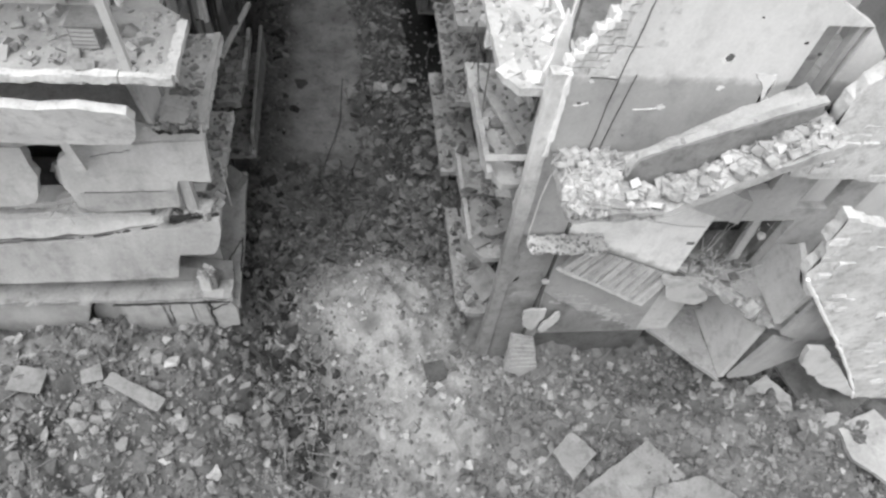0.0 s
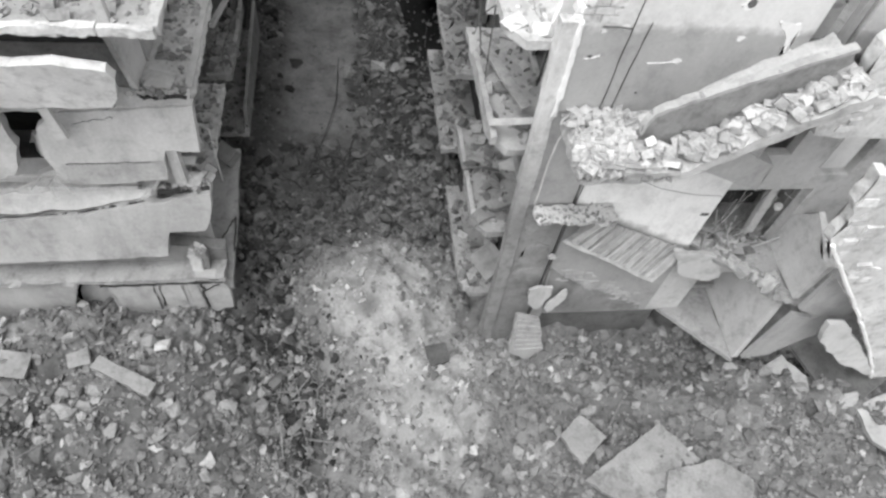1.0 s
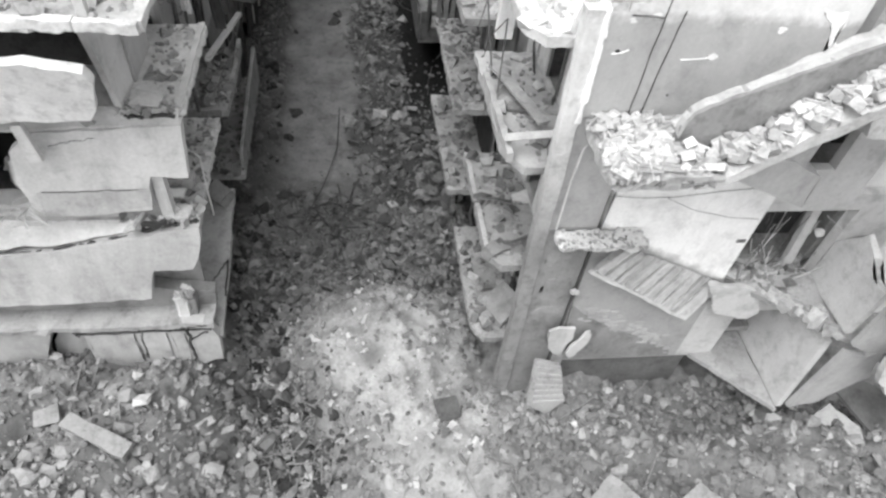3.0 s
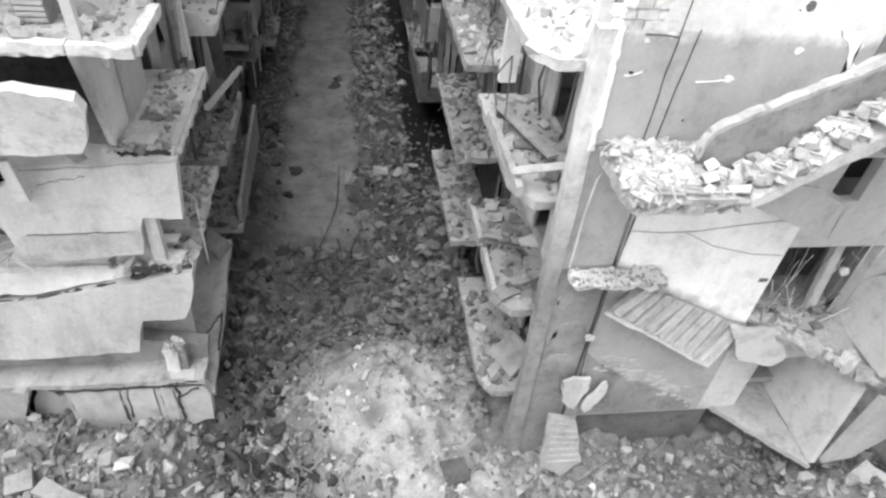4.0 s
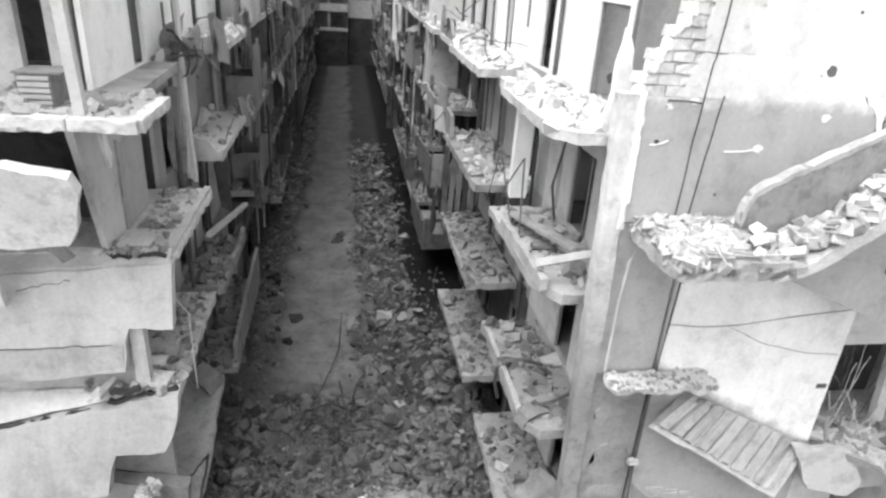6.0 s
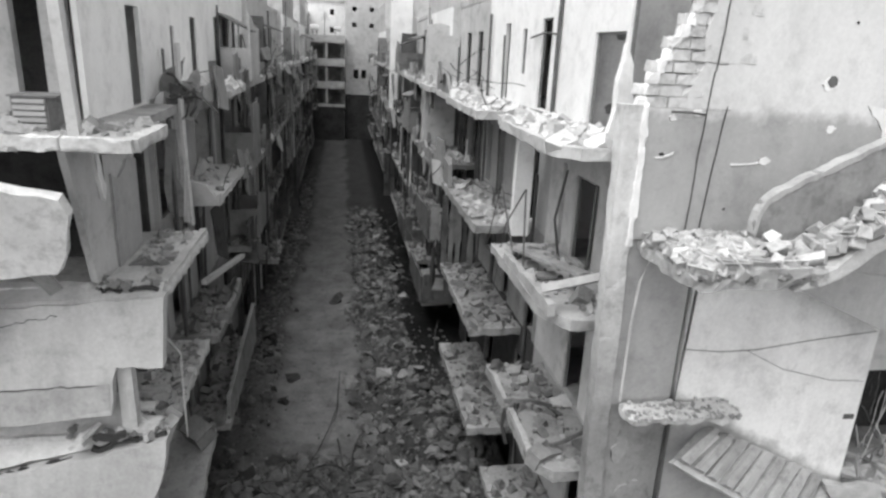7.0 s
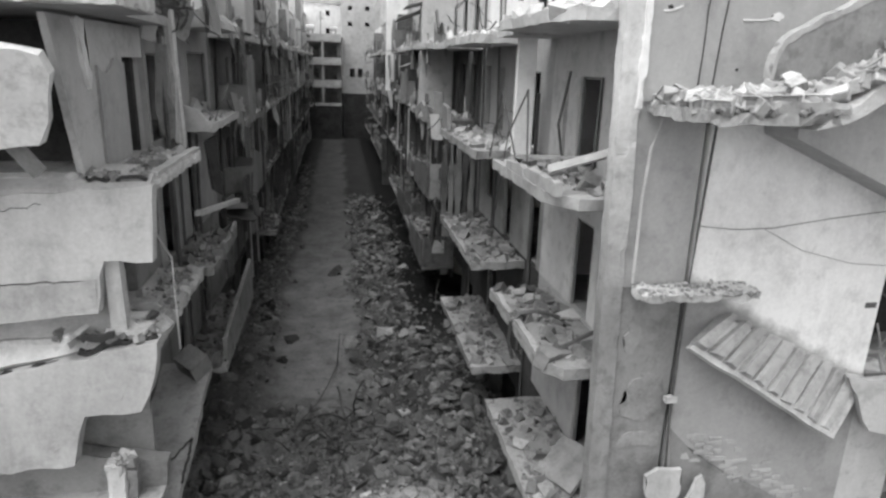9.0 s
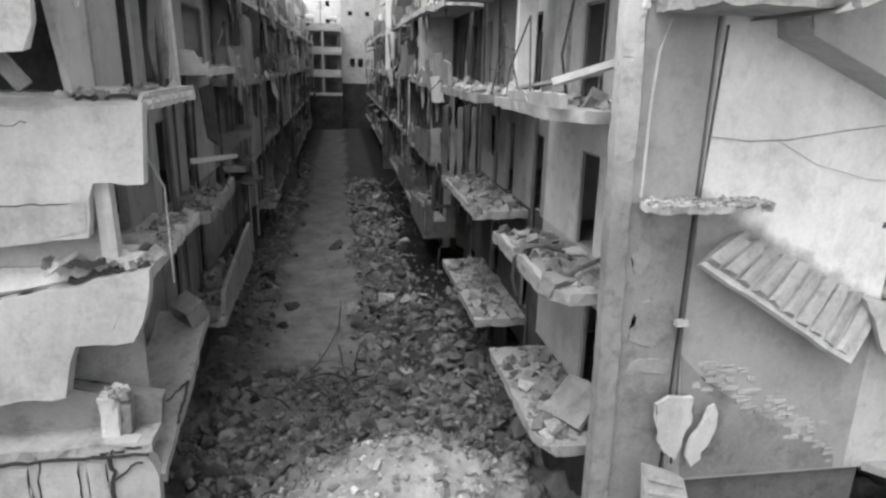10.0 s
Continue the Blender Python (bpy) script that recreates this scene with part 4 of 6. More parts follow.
def random_house(s, face, tip, y0, y1, roof, seed, label, plain=0.3):
    g = random.Random(seed)
    holes = []
    for i in range(len([z for z in LEVELS if z < roof - 1.5])):
        y = y0 + g.uniform(0.4, 1.1)
        while y < y1 - 0.9:
            w = g.uniform(0.5, 1.05)
            door = g.random() < 0.6
            z = LEVELS[i]
            if i == 0:
                w = g.uniform(1.4, 2.2)
                holes.append((0, y, min(y + w, y1 - 0.3), -0.05, 2.0))
            else:
                holes.append((i, y, y + w, z + (0.05 if door else 0.95), z + 2.1))
            y += w + g.uniform(0.5, 1.6)
    # lower storeys take darker plaster in place of the street's shade
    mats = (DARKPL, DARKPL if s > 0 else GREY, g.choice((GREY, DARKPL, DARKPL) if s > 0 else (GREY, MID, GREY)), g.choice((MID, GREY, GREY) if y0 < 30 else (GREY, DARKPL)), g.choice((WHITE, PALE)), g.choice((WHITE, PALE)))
    h = house_shell(s, face, y0, y1, holes, roof, label, mats, seed)
    for i, z in enumerate(LEVELS[1:5]):
        if g.random() < 0.12:
            continue
        a, b = y0 + g.uniform(0.1, 0.8), y1 - g.uniform(0.1, 0.8)
        t = tip + s * g.uniform(-0.12, 0.25)
        kind = g.choice(("", "", "solid", "broken", "broken", "rail"))
        if b - a > 5.5 and g.random() < 0.4:
            m = g.uniform(a + 2, b - 2)
            balcony(h, s, face, t, a, m - 0.2, z, 24, kind, seed + i)
            balcony(h, s, face, t + s * 0.2, m + 0.2, b, z, 24, g.choice(("", "broken", "solid")), seed + i + 5)
        else:
            balcony(h, s, face, t, a, b, z + g.uniform(-0.08, 0.08), 40, kind, seed + i)
    # fins at the party walls, closed-in balconies, awnings; low ones darkened for the street's shade
    for y in (y0 + 0.02, y1 - 0.24):
        if g.random() < 0.6:
            za, zb = g.choice(((-0.5, 5.2), (5.4, 11.1), (8.4, 13.8), (2.4, 8.2), (-0.5, 13.5)))
            o = face - s * g.uniform(0.5, 1.3)
            part("fin_wall", prism(NB(), [(face, za), (o, za, 0.04), (o + s * g.uniform(-0.1, 0.3), zb, 0.08), (face, zb)], y, y + 0.2, "y", 0.0, 0.4), g.choice((PALE, GREY, SHADEPL)) if zb > 10 else SHADEPL, h)
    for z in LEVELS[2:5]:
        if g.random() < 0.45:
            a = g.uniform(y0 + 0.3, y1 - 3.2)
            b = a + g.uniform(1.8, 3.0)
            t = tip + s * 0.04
            m = g.choice((GREY, DARKPL, SHADEPL) if s > 0 else (GREY, MID, PALE)) if z > 8 else g.choice((DARKPL, SHADEPL) if s > 0 else (GREY, SHADEPL))
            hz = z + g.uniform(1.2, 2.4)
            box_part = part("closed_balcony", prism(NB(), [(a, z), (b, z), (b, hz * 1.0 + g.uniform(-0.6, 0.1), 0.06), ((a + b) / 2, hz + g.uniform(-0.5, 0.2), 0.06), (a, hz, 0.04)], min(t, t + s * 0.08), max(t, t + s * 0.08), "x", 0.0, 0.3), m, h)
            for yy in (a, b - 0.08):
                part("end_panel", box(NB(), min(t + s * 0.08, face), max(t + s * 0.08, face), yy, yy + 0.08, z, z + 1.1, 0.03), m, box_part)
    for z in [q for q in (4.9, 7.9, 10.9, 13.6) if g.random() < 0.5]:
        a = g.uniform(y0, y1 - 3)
        quad_slab("awning", [(face, a, z), (face, a + 2.8, z), (tip - s * g.uniform(-0.2, 0.4), a + 2.6, z - g.uniform(0.1, 0.8)), (tip, a + 0.1, z - g.uniform(0.1, 0.6))], 0.05, g.choice((CONCD, GREY, METAL)) if z > 8 else SHADEPL, h, "", 0.04)
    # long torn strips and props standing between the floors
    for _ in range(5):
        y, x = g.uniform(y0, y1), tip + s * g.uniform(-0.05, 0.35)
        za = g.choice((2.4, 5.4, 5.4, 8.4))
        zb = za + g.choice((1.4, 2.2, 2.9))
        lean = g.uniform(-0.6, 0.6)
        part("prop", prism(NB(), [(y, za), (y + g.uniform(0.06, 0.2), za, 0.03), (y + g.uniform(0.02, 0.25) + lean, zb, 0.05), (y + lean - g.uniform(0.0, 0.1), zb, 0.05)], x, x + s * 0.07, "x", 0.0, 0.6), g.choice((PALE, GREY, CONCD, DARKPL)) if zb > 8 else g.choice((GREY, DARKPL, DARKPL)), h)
    street_clutter(h, s, face, tip, y0, y1, roof, seed, 1.9 if y0 < 45 else 1.0)
    return h


C_LABELS = ("shell-damaged grey apartment house with broken balconies", "damaged pale house with torn panels hanging from its balconies", "ruined four-storey block with dark empty windows", "dusty concrete house with shattered parapets and bent rails")
C_HOLES = [(i, y, y + 1.0, z + 0.05, z + 2.15) for i, z in enumerate(LEVELS[1:5], 1) for y in (22.6, 24.6, 26.9)] + [(0, 22.8, 24.9, -0.9, 1.7), (0, 26.0, 28.6, -0.9, 1.7)]
house_c = house_shell(1, XR + 0.35, 22.0, 29.6, C_HOLES, 14.6, "house with near-black lower walls and few remaining balconies", (DARKPL, DARKPL, DARKPL, SHADEPL, PALE, PALE), 4)
balcony(house_c, 1, XR + 0.35, TR, 24.6, 29.2, 8.35, 40, "broken", seed=61)
balcony(house_c, 1, XR + 0.35, TR + 0.2, 22.4, 25.4, 11.25, 30, "broken", seed=62)
balcony(house_c, 1, XR + 0.35, TR, 26.0, 29.3, 11.3, 30, "", seed=63)
for k in range(6):
    x, top, foot = 2.98 + 0.26 * k, R.uniform(7.5, 8.25), R.uniform(4.6, 5.6)
    part("hanging_board", prism(NB(), [(x, foot), (x + 0.2, foot + R.uniform(-0.2, 0.2), 0.03), (x + R.uniform(0.16, 0.24), top, 0.04), (x + 0.01, top + R.uniform(-0.2, 0.1), 0.04)], 22.05 + 0.06 * (k % 2), 22.1 + 0.06 * (k % 2), "y", 0.0, 0.4), (SHADEPL, GREY, GREY, SHADEPL, GREY, SHADEPL)[k], house_c)
part("fin_wall", prism(NB(), [(3.1, 8.4), (3.0, 12.9, 0.08), (3.3, 13.4, 0.08), (4.6, 13.4), (4.6, 8.4)], 29.3, 29.5, "y", 0.0, 0.3), PALE, house_c)
street_clutter(house_c, 1, XR + 0.3, TR, 22.4, 29.4, 14.6, 77, 1.7)
for k, (y0, y1, roof) in enumerate(((29.6, 37.5, 17.6), (37.5, 46.5, 14.6), (46.5, 56.0, 17.6), (56.0, 66.5, 17.6), (66.5, 78.0, 14.6), (78.0, 90.0, 17.6))):
    row_house = random_house(1, XR + (-0.15, 0.25, -0.35, 0.1, 0.3, 0.0)[k], TR, y0, y1, roof, 41 + k, C_LABELS[(k + 1) % 4])
    if 46 < y0 < 47:
        part("fin_wall", prism(NB(), [(2.66, 8.6), (2.7, 15.8, 0.06), (3.5, 16.2, 0.06), (4.2, 16.2), (4.2, 8.6)], 46.3, 46.5, "y", 0.0, 0.4), WHITE, row_house)

for y0, y1, z in ((25.6, 30.2, 1.95), (33.8, 37.2, 2.4), (24.2, 28.4, 5.3)):
    nook = thing("boxed_balcony", (3.4, y0, z), "grey solid-walled concrete balcony box with an open dark end", "balcony", "boxed balconies")
    part("floor", rough_box(NB(), 2.8, 4.2, y0, y1, z - 0.15, z, 0.3, 0.03), CONCD, nook)
    # panels coloured dark to hold the shade beside the street
    part("front_panel", prism(NB(), [(y0, z), (y1, z), (y1, z + 1.0, 0.04), ((y0 + y1) / 2, z + 1.1, 0.06), (y0, z + 1.25)], 2.72, 2.82, "x", 0.0, 0.4), SHADEPL, nook)
    part("end_panel", wall_mesh(NB(), "y", 2.84, 4.16, z, z + 1.35, y0 - 0.1, y0, [(3.2, 3.75, z + 0.6, z + 1.2)]), GREY if z > 5 else SHADEPL, nook)

# left row -------------------------------------------------------------
XL, TL = -5.0, -3.85
house_l = thing("collapsed_house", (-7.5, 12.5, 0.0), "collapsed house of stacked broken white floor slabs and parapets", "building", "buildings along the street")
# floors
part("top_floor_slab", prism(NB(), [(-12, 9.6, 0.06), (-7.2, 9.25, 0.1), (-4.68, 9.31, 0.03), (-3.75, 9.22, 0.02), (-3.66, 10.98, 0.03), (-4.3, 11.6), (-4.4, 14.9), (-12, 14.9)], 11.08, 11.27, "z", 0.0, 0.2), RAWD, house_l)
part("broken_rim", rough_box(NB(), -12, -4.66, 9.2, 9.38, 11.1, 11.29, 0.05, 0.04), RUBW, house_l)
part("broken_rim", rough_box(NB(), -4.64, -3.7, 9.19, 9.32, 11.1, 11.29, 0.05, 0.025), RUBW, house_l)
part("broken_rim", rough_box(NB(), -3.86, -3.64, 9.31, 10.98, 11.1, 11.29, 0.06, 0.025), RUBW, house_l)
part("floor_slab", rough_box(NB(), -12, -3.82, 10.85, 14.5, 8.2, 8.42, 0.14, 0.04), RUBW, house_l)
part("floor_slab", rough_box(NB(), -12, -3.97, 10.58, 14.55, 5.35, 5.6, 0.14, 0.04), CONC, house_l)
# facade towards the street, with its broken front edge
part("wall", prism(NB(), [(10.2, 11.02, 0.015), (10.95, 8.42), (13.5, 8.42), (13.5, 10.4), (14.9, 10.4), (14.9, 11.02)], XL - 0.12, XL, "x", 0.0, 0.3), PALE, house_l)
part("wall", wall_mesh(NB(), "x", 11.4, 15.0, 11.27, 14.6, XL - 0.1, XL, [(13.85, 14.75, 11.3, 13.3)]), WHITE, house_l)
part("wall", wall_mesh(NB(), "x", 11.0, 14.9, 5.6, 8.2, XL - 0.2, XL, [(12.2, 13.0, 5.6, 7.7), (13.8, 14.6, 6.3, 7.6)]), GREY, house_l)
part("wall", wall_mesh(NB(), "x", 10.9, 14.9, 0.0, 5.35, XL - 0.2, XL, [(12.5, 13.4, 2.6, 4.6)]), GREY, house_l)
# top terrace: wall with a dark doorway, post, ceiling
part("terrace_wall", wall_mesh(NB(), "y", -12, XL - 0.2, 11.27, 14.6, 11.4, 11.6, [(-6.05, -5.6, 11.3, 13.6), (-8.6, -7.4, 11.3, 13.5)]), PALE, house_l)
# room walls behind the doorway coloured dark for the shade indoors
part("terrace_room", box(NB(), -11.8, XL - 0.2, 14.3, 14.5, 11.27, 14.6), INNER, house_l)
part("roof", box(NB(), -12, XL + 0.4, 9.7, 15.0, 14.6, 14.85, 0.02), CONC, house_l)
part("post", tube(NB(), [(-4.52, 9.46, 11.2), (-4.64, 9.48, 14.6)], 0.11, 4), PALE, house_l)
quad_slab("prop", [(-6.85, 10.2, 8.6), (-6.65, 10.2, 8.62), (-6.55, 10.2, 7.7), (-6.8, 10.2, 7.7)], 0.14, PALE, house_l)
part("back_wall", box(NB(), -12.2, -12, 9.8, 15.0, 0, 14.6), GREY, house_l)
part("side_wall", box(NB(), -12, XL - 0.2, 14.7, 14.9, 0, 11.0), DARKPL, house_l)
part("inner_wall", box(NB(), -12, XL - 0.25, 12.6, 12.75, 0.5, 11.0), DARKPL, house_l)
# hanging parapet and spandrels facing the camera
quad_slab("hanging_parapet", [(-4.75, 9.22, 10.4), (-4.66, 9.3, 10.15), (-4.88, 9.6, 9.5), (-5.1, 9.7, 9.15), (-6.2, 9.85, 9.05), (-9.0, 9.9, 9.0), (-9.0, 9.5, 10.35), (-5.6, 9.22, 10.58), (-5.0, 9.2, 10.5)], 0.2, LIME, house_l, "", 0.05, 0.25)
part("spandrel", prism(NB(), [(-3.82, 8.36, 0.01), (-3.9, 7.03, 0.03), (-4.7, 7.06, 0.03), (-4.76, 6.8, 0.03), (-4.84, 6.16, 0.02), (-6.9, 5.98, 0.03), (-7.25, 6.2, 0.03), (-7.4, 6.9, 0.04), (-7.3, 7.7, 0.04), (-6.9, 8.1, 0.03)], 10.52, 10.78, "y", 0.0, 0.25, lean=(0.0, 0.1)), RAW, house_l)
part("spandrel", prism(NB(), [(-3.95, 5.58, 0.02), (-4.0, 5.0, 0.03), (-4.25, 4.36, 0.03), (-5.2, 4.32, 0.04), (-5.4, 3.45, 0.03), (-7.2, 3.36, 0.03), (-11.8, 3.3), (-11.8, 4.6), (-7.3, 4.92, 0.03), (-5.4, 5.3, 0.04)], 10.3, 10.6, "y", 0.0, 0.25, lean=(0.0, 0.18)), RAWD, house_l)
quad_slab("ledge", [(-3.9, 10.58, 8.36), (-7.2, 10.56, 8.12), (-12, 10.5, 8.05), (-12, 11.2, 8.36), (-3.9, 10.98, 8.41)], 0.1, RAW, house_l, "", 0.03, 0.2)
quad_slab("sloping_floor", [(-4.1, 10.55, 5.62), (-4.9, 11.2, 6.1), (-12, 11.2, 5.9), (-12, 10.3, 4.7), (-7.3, 10.4, 4.98)], 0.14, RAW, house_l, "", 0.04, 0.3)
# lowest balcony, tipped, and the cracked wall under it
# darker concrete tone here stands in for shade on the balcony's side face
quad_slab("tipped_balcony", [(-3.92, 9.85, 1.75), (-3.88, 14.2, 3.2), (-5.0, 14.2, 3.2), (-5.0, 10.0, 1.85)], 0.24, DUSTY, house_l, "", 0.03, 0.3)
part("front_wall", prism(NB(), [(-4.0, 1.9), (-4.05, 0.9, 0.06), (-4.75, 0.6, 0.05), (-4.8, 0.2), (-7.4, 0.2), (-7.3, 2.45, 0.05), (-4.3, 2.6, 0.04)], 9.72, 10.0, "y", 0.0, 0.25), MID, house_l)
part("front_wall", prism(NB(), [(-8.2, 2.5, 0.05), (-8.4, 1.6, 0.08), (-8.9, 0.2), (-12, 0.2), (-12, 2.5)], 9.8, 10.05, "y", 0.0, 0.25), MID, house_l)
quad_slab("fallen_panel", [(-8.6, 9.95, 0.2), (-7.3, 10.0, 0.2), (-7.35, 10.3, 1.75), (-7.8, 10.28, 1.5), (-8.3, 10.3, 1.9)], 0.12, RAWD, house_l, "", 0.05, 0.2)
part("lintel", prism(NB(), [(-12, 2.3), (-4.1, 2.4, 0.03), (-4.0, 3.1, 0.03), (-5.5, 3.4), (-12, 3.3)], 10.35, 10.7, "y", 0.0, 0.3), GREY, house_l)
part("floor_slab", rough_box(NB(), -12, -4.05, 9.68, 10.5, 2.4, 2.6, 0.16, 0.05), DUSTY, house_l)
part("column_stub", rough_box(NB(), -4.95, -4.62, 9.95, 10.3, 2.55, 3.35, 0.09, 0.045), PALE, house_l)
part("column_stub", rough_box(NB(), -4.62, -4.45, 10.02, 10.34, 2.55, 3.2, 0.09, 0.05), GREY, house_l)
scatter("rubble", np.stack([np.random.default_rng(2).uniform(-4.95, -4.5, 24), np.random.default_rng(3).uniform(9.98, 10.3, 24)], 1), np.full(24, 3.36), np.random.default_rng(4).uniform(0.05, 0.15, 24), RUBM, "", "", 44, parent=house_l)
part("column_stub", prism(NB(), [(-4.75, 10.55, 0.02), (-4.5, 10.55, 0.02), (-4.5, 10.8, 0.02), (-4.75, 10.8, 0.02)], 5.6, 7.1, "z", 0.0, 0.12), PALE, house_l)
part("corner_pilaster", prism(NB(), [(11.95, 8.42, 0.02), (13.45, 8.42), (13.45, 10.3, 0.05), (12.9, 10.38, 0.06), (12.4, 10.1, 0.05), (11.95, 10.25, 0.03)], XL, XL + 0.05, "x", 0.0, 0.2), MID, house_l)
part("hanging_flake", prism(NB(), [(11.1, 11.0, 0.04), (11.5, 11.0, 0.04), (11.45, 10.5, 0.05), (11.62, 10.1, 0.04), (11.5, 9.85, 0.03), (11.3, 10.3, 0.05)], XL, XL + 0.07, "x", 0.0, 0.1), WHITE, house_l)
for k in range(9):
    p = Vector((-7.6 + R.uniform(-0.45, 0.45), R.uniform(10.7, 11.4), R.uniform(6.0, 7.4)))
    quad_slab("fallen_panel", [p, p + Vector((R.uniform(0.3, 0.8), R.uniform(-0.2, 0.2), R.uniform(-0.4, 0.4))), p + Vector((R.uniform(0.1, 0.6), R.uniform(-0.2, 0.3), R.uniform(-0.9, -0.3))), p + Vector((R.uniform(-0.3, 0.0), 0.1, R.uniform(-0.8, -0.3)))], 0.07, R.choice((RAW, PALE, CONCD, GREY)), house_l, "", 0.05, 0.15)
part("recess_wall", box(NB(), -5.6, -4.3, 10.72, 10.8, 2.6, 5.3), GREY, house_l)
part("spandrel", prism(NB(), [(-8.0, 8.1, 0.05), (-7.9, 7.2, 0.05), (-8.3, 6.3, 0.04), (-11.8, 6.0), (-11.8, 8.0)], 10.5, 10.76, "y", 0.0, 0.25, lean=(0.0, 0.1)), RAW, house_l)
for k in range(12):
    a = Vector((-7.7 + R.uniform(-0.2, 0.2), 10.6, 6.0))
    part("splinter", tube(NB(), [a, a + Vector((R.uniform(-0.9, 0.9), R.uniform(-0.9, -0.2), R.uniform(0.1, 0.7)))], 0.02, 4), PIPE, house_l)
part("lower_band", prism(NB(), [(-4.86, 6.28, 0.02), (-4.84, 6.76, 0.02), (-5.65, 6.66, 0.02), (-7.1, 6.66), (-7.1, 6.05, 0.02), (-6.6, 6.03, 0.02), (-5.7, 6.1, 0.02)], 10.295, 10.33, "y", 0.0, 0.2, lean=(0.0, 0.1)), RAWD, house_l, "greyer lower band of the broken parapet")
for pts, y, slope in (([(-9.3, 4.2), (-8.7, 4.0), (-8.2, 4.25), (-8.6, 4.6)], 10.045, 0.18), ([(-6.4, 3.7), (-5.8, 3.6), (-5.6, 3.8), (-6.0, 4.05)], 9.955, 0.18), ([(-5.2, 4.7), (-4.6, 4.6), (-4.4, 5.0), (-4.8, 5.2)], 10.135, 0.18)):
    part("lost_render", prism(NB(), [(u, v, 0.05) for u, v in pts], y, y + 0.03, "y", 0.0, 0.12, lean=(0.0, slope)), RAWD, house_l)
for x0, x1, z1 in ((-7.3, -6.1, 2.3), (-6.0, -5.3, 2.35), (-5.2, -4.85, 2.3)):
    part("plaster_sheet", prism(NB(), [(x0, 0.6, 0.03), (x0 + 0.03, z1, 0.03), (x1, z1 - 0.05, 0.03), (x1 - 0.04, 0.7, 0.05)], 9.7, 9.715, "y", 0.0, 0.2), RAWD, house_l)
# cracks: black tubes along the slabs' edges stand in for the shade of thin gaps
def crack(a, b, n, wobble, r, house):
    pts = [Vector(a).lerp(Vector(b), i / n) + Vector((R.uniform(-wobble, wobble), 0, R.uniform(-wobble, wobble))) for i in range(n + 1)]
    part("crack", tube(NB(), pts, r, 4), CABLE, house)


crack((-4.95, 10.72, 8.42), (-3.95, 10.72, 8.42), 10, 0.05, 0.045, house_l)
crack((-7.3, 10.3, 4.93), (-6.5, 10.33, 5.08), 8, 0.04, 0.024, house_l)
crack((-6.45, 10.33, 5.1), (-5.6, 10.36, 5.28), 9, 0.04, 0.034, house_l)
crack((-9.8, 10.25, 4.78), (-7.6, 10.29, 4.9), 16, 0.04, 0.02, house_l)
crack((-8.6, 10.32, 4.2), (-7.9, 10.32, 4.6), 8, 0.05, 0.014, house_l)
crack((-5.3, 10.44, 5.38), (-4.05, 10.5, 5.62), 9, 0.07, 0.065, house_l)
crack((-4.72, 9.7, 2.5), (-4.76, 9.7, 0.9), 10, 0.07, 0.04, house_l)
crack((-4.9, 9.7, 2.45), (-4.2, 9.7, 2.55), 8, 0.05, 0.035, house_l)
crack((-7.5, 9.67, 2.37), (-4.1, 9.67, 2.4), 26, 0.025, 0.03, house_l)
crack((-4.74, 9.7, 1.9), (-4.25, 9.7, 2.25), 6, 0.04, 0.02, house_l)
crack((-9.5, 10.6, 7.6), (-8.2, 10.6, 7.3), 8, 0.04, 0.01, house_l)
crack((-6.5, 10.468, 7.86), (-5.6, 10.486, 8.04), 10, 0.03, 0.009, house_l)
crack((-7.0, 10.35, 6.68), (-5.0, 10.355, 6.74), 16, 0.02, 0.014, house_l)
crack((-5.9, 9.69, 2.6), (-6.0, 9.69, 1.2), 9, 0.04, 0.014, house_l)
crack((-5.2, 10.29, 5.7), (-4.6, 10.33, 5.72), 6, 0.04, 0.075, house_l)
crack((-3.93, 10.9, 2.25), (-3.9, 11.9, 2.6), 14, 0.018, 0.03, house_l)
crack((-4.3, 11.2, 2.45), (-3.92, 11.9, 2.62), 9, 0.02, 0.018, house_l)
gq = np.random.default_rng(17)
scatter("rubble", np.stack([gq.uniform(-5.7, -4.0, 60), gq.uniform(10.4, 11.0, 60)], 1), np.full(60, 5.62), gq.uniform(0.04, 0.2, 60), RUBM, "", "", 17, parent=house_l)
scatter("rubble", np.stack([gq.uniform(-5.2, -4.0, 50), gq.uniform(10.75, 11.3, 50)], 1), np.full(50, 8.43), gq.uniform(0.04, 0.2, 50), RUBM, "", "", 18, parent=house_l)
for pts in ([(-5.6, 10.2, 5.55), (-5.3, 10.2, 5.75), (-5.15, 10.6, 5.85), (-5.45, 10.6, 5.6)], [(-4.7, 10.5, 5.7), (-4.2, 10.5, 5.68), (-4.1, 10.9, 5.7), (-4.6, 10.95, 5.72)], [(-4.9, 11.0, 8.5), (-4.3, 10.9, 8.5), (-4.2, 11.3, 8.55), (-4.8, 11.5, 8.52)]):
    quad_slab("broken_tile", pts, 0.08, CONC, house_l, "", 0.03)
for y, z, n in ((12.5, 8.42, 90), (12.4, 5.6, 120)):
    g = np.random.default_rng(int(z * 10))
    scatter("rubble", np.stack([g.uniform(-4.9, -4.0, n), g.uniform(11, 14.4, n)], 1), np.full(n, z), g.uniform(0.03, 0.09, n) + 0.2 * g.random(n) ** 5, RUBM, "", "", 5, parent=house_l)
g = np.random.default_rng(78)
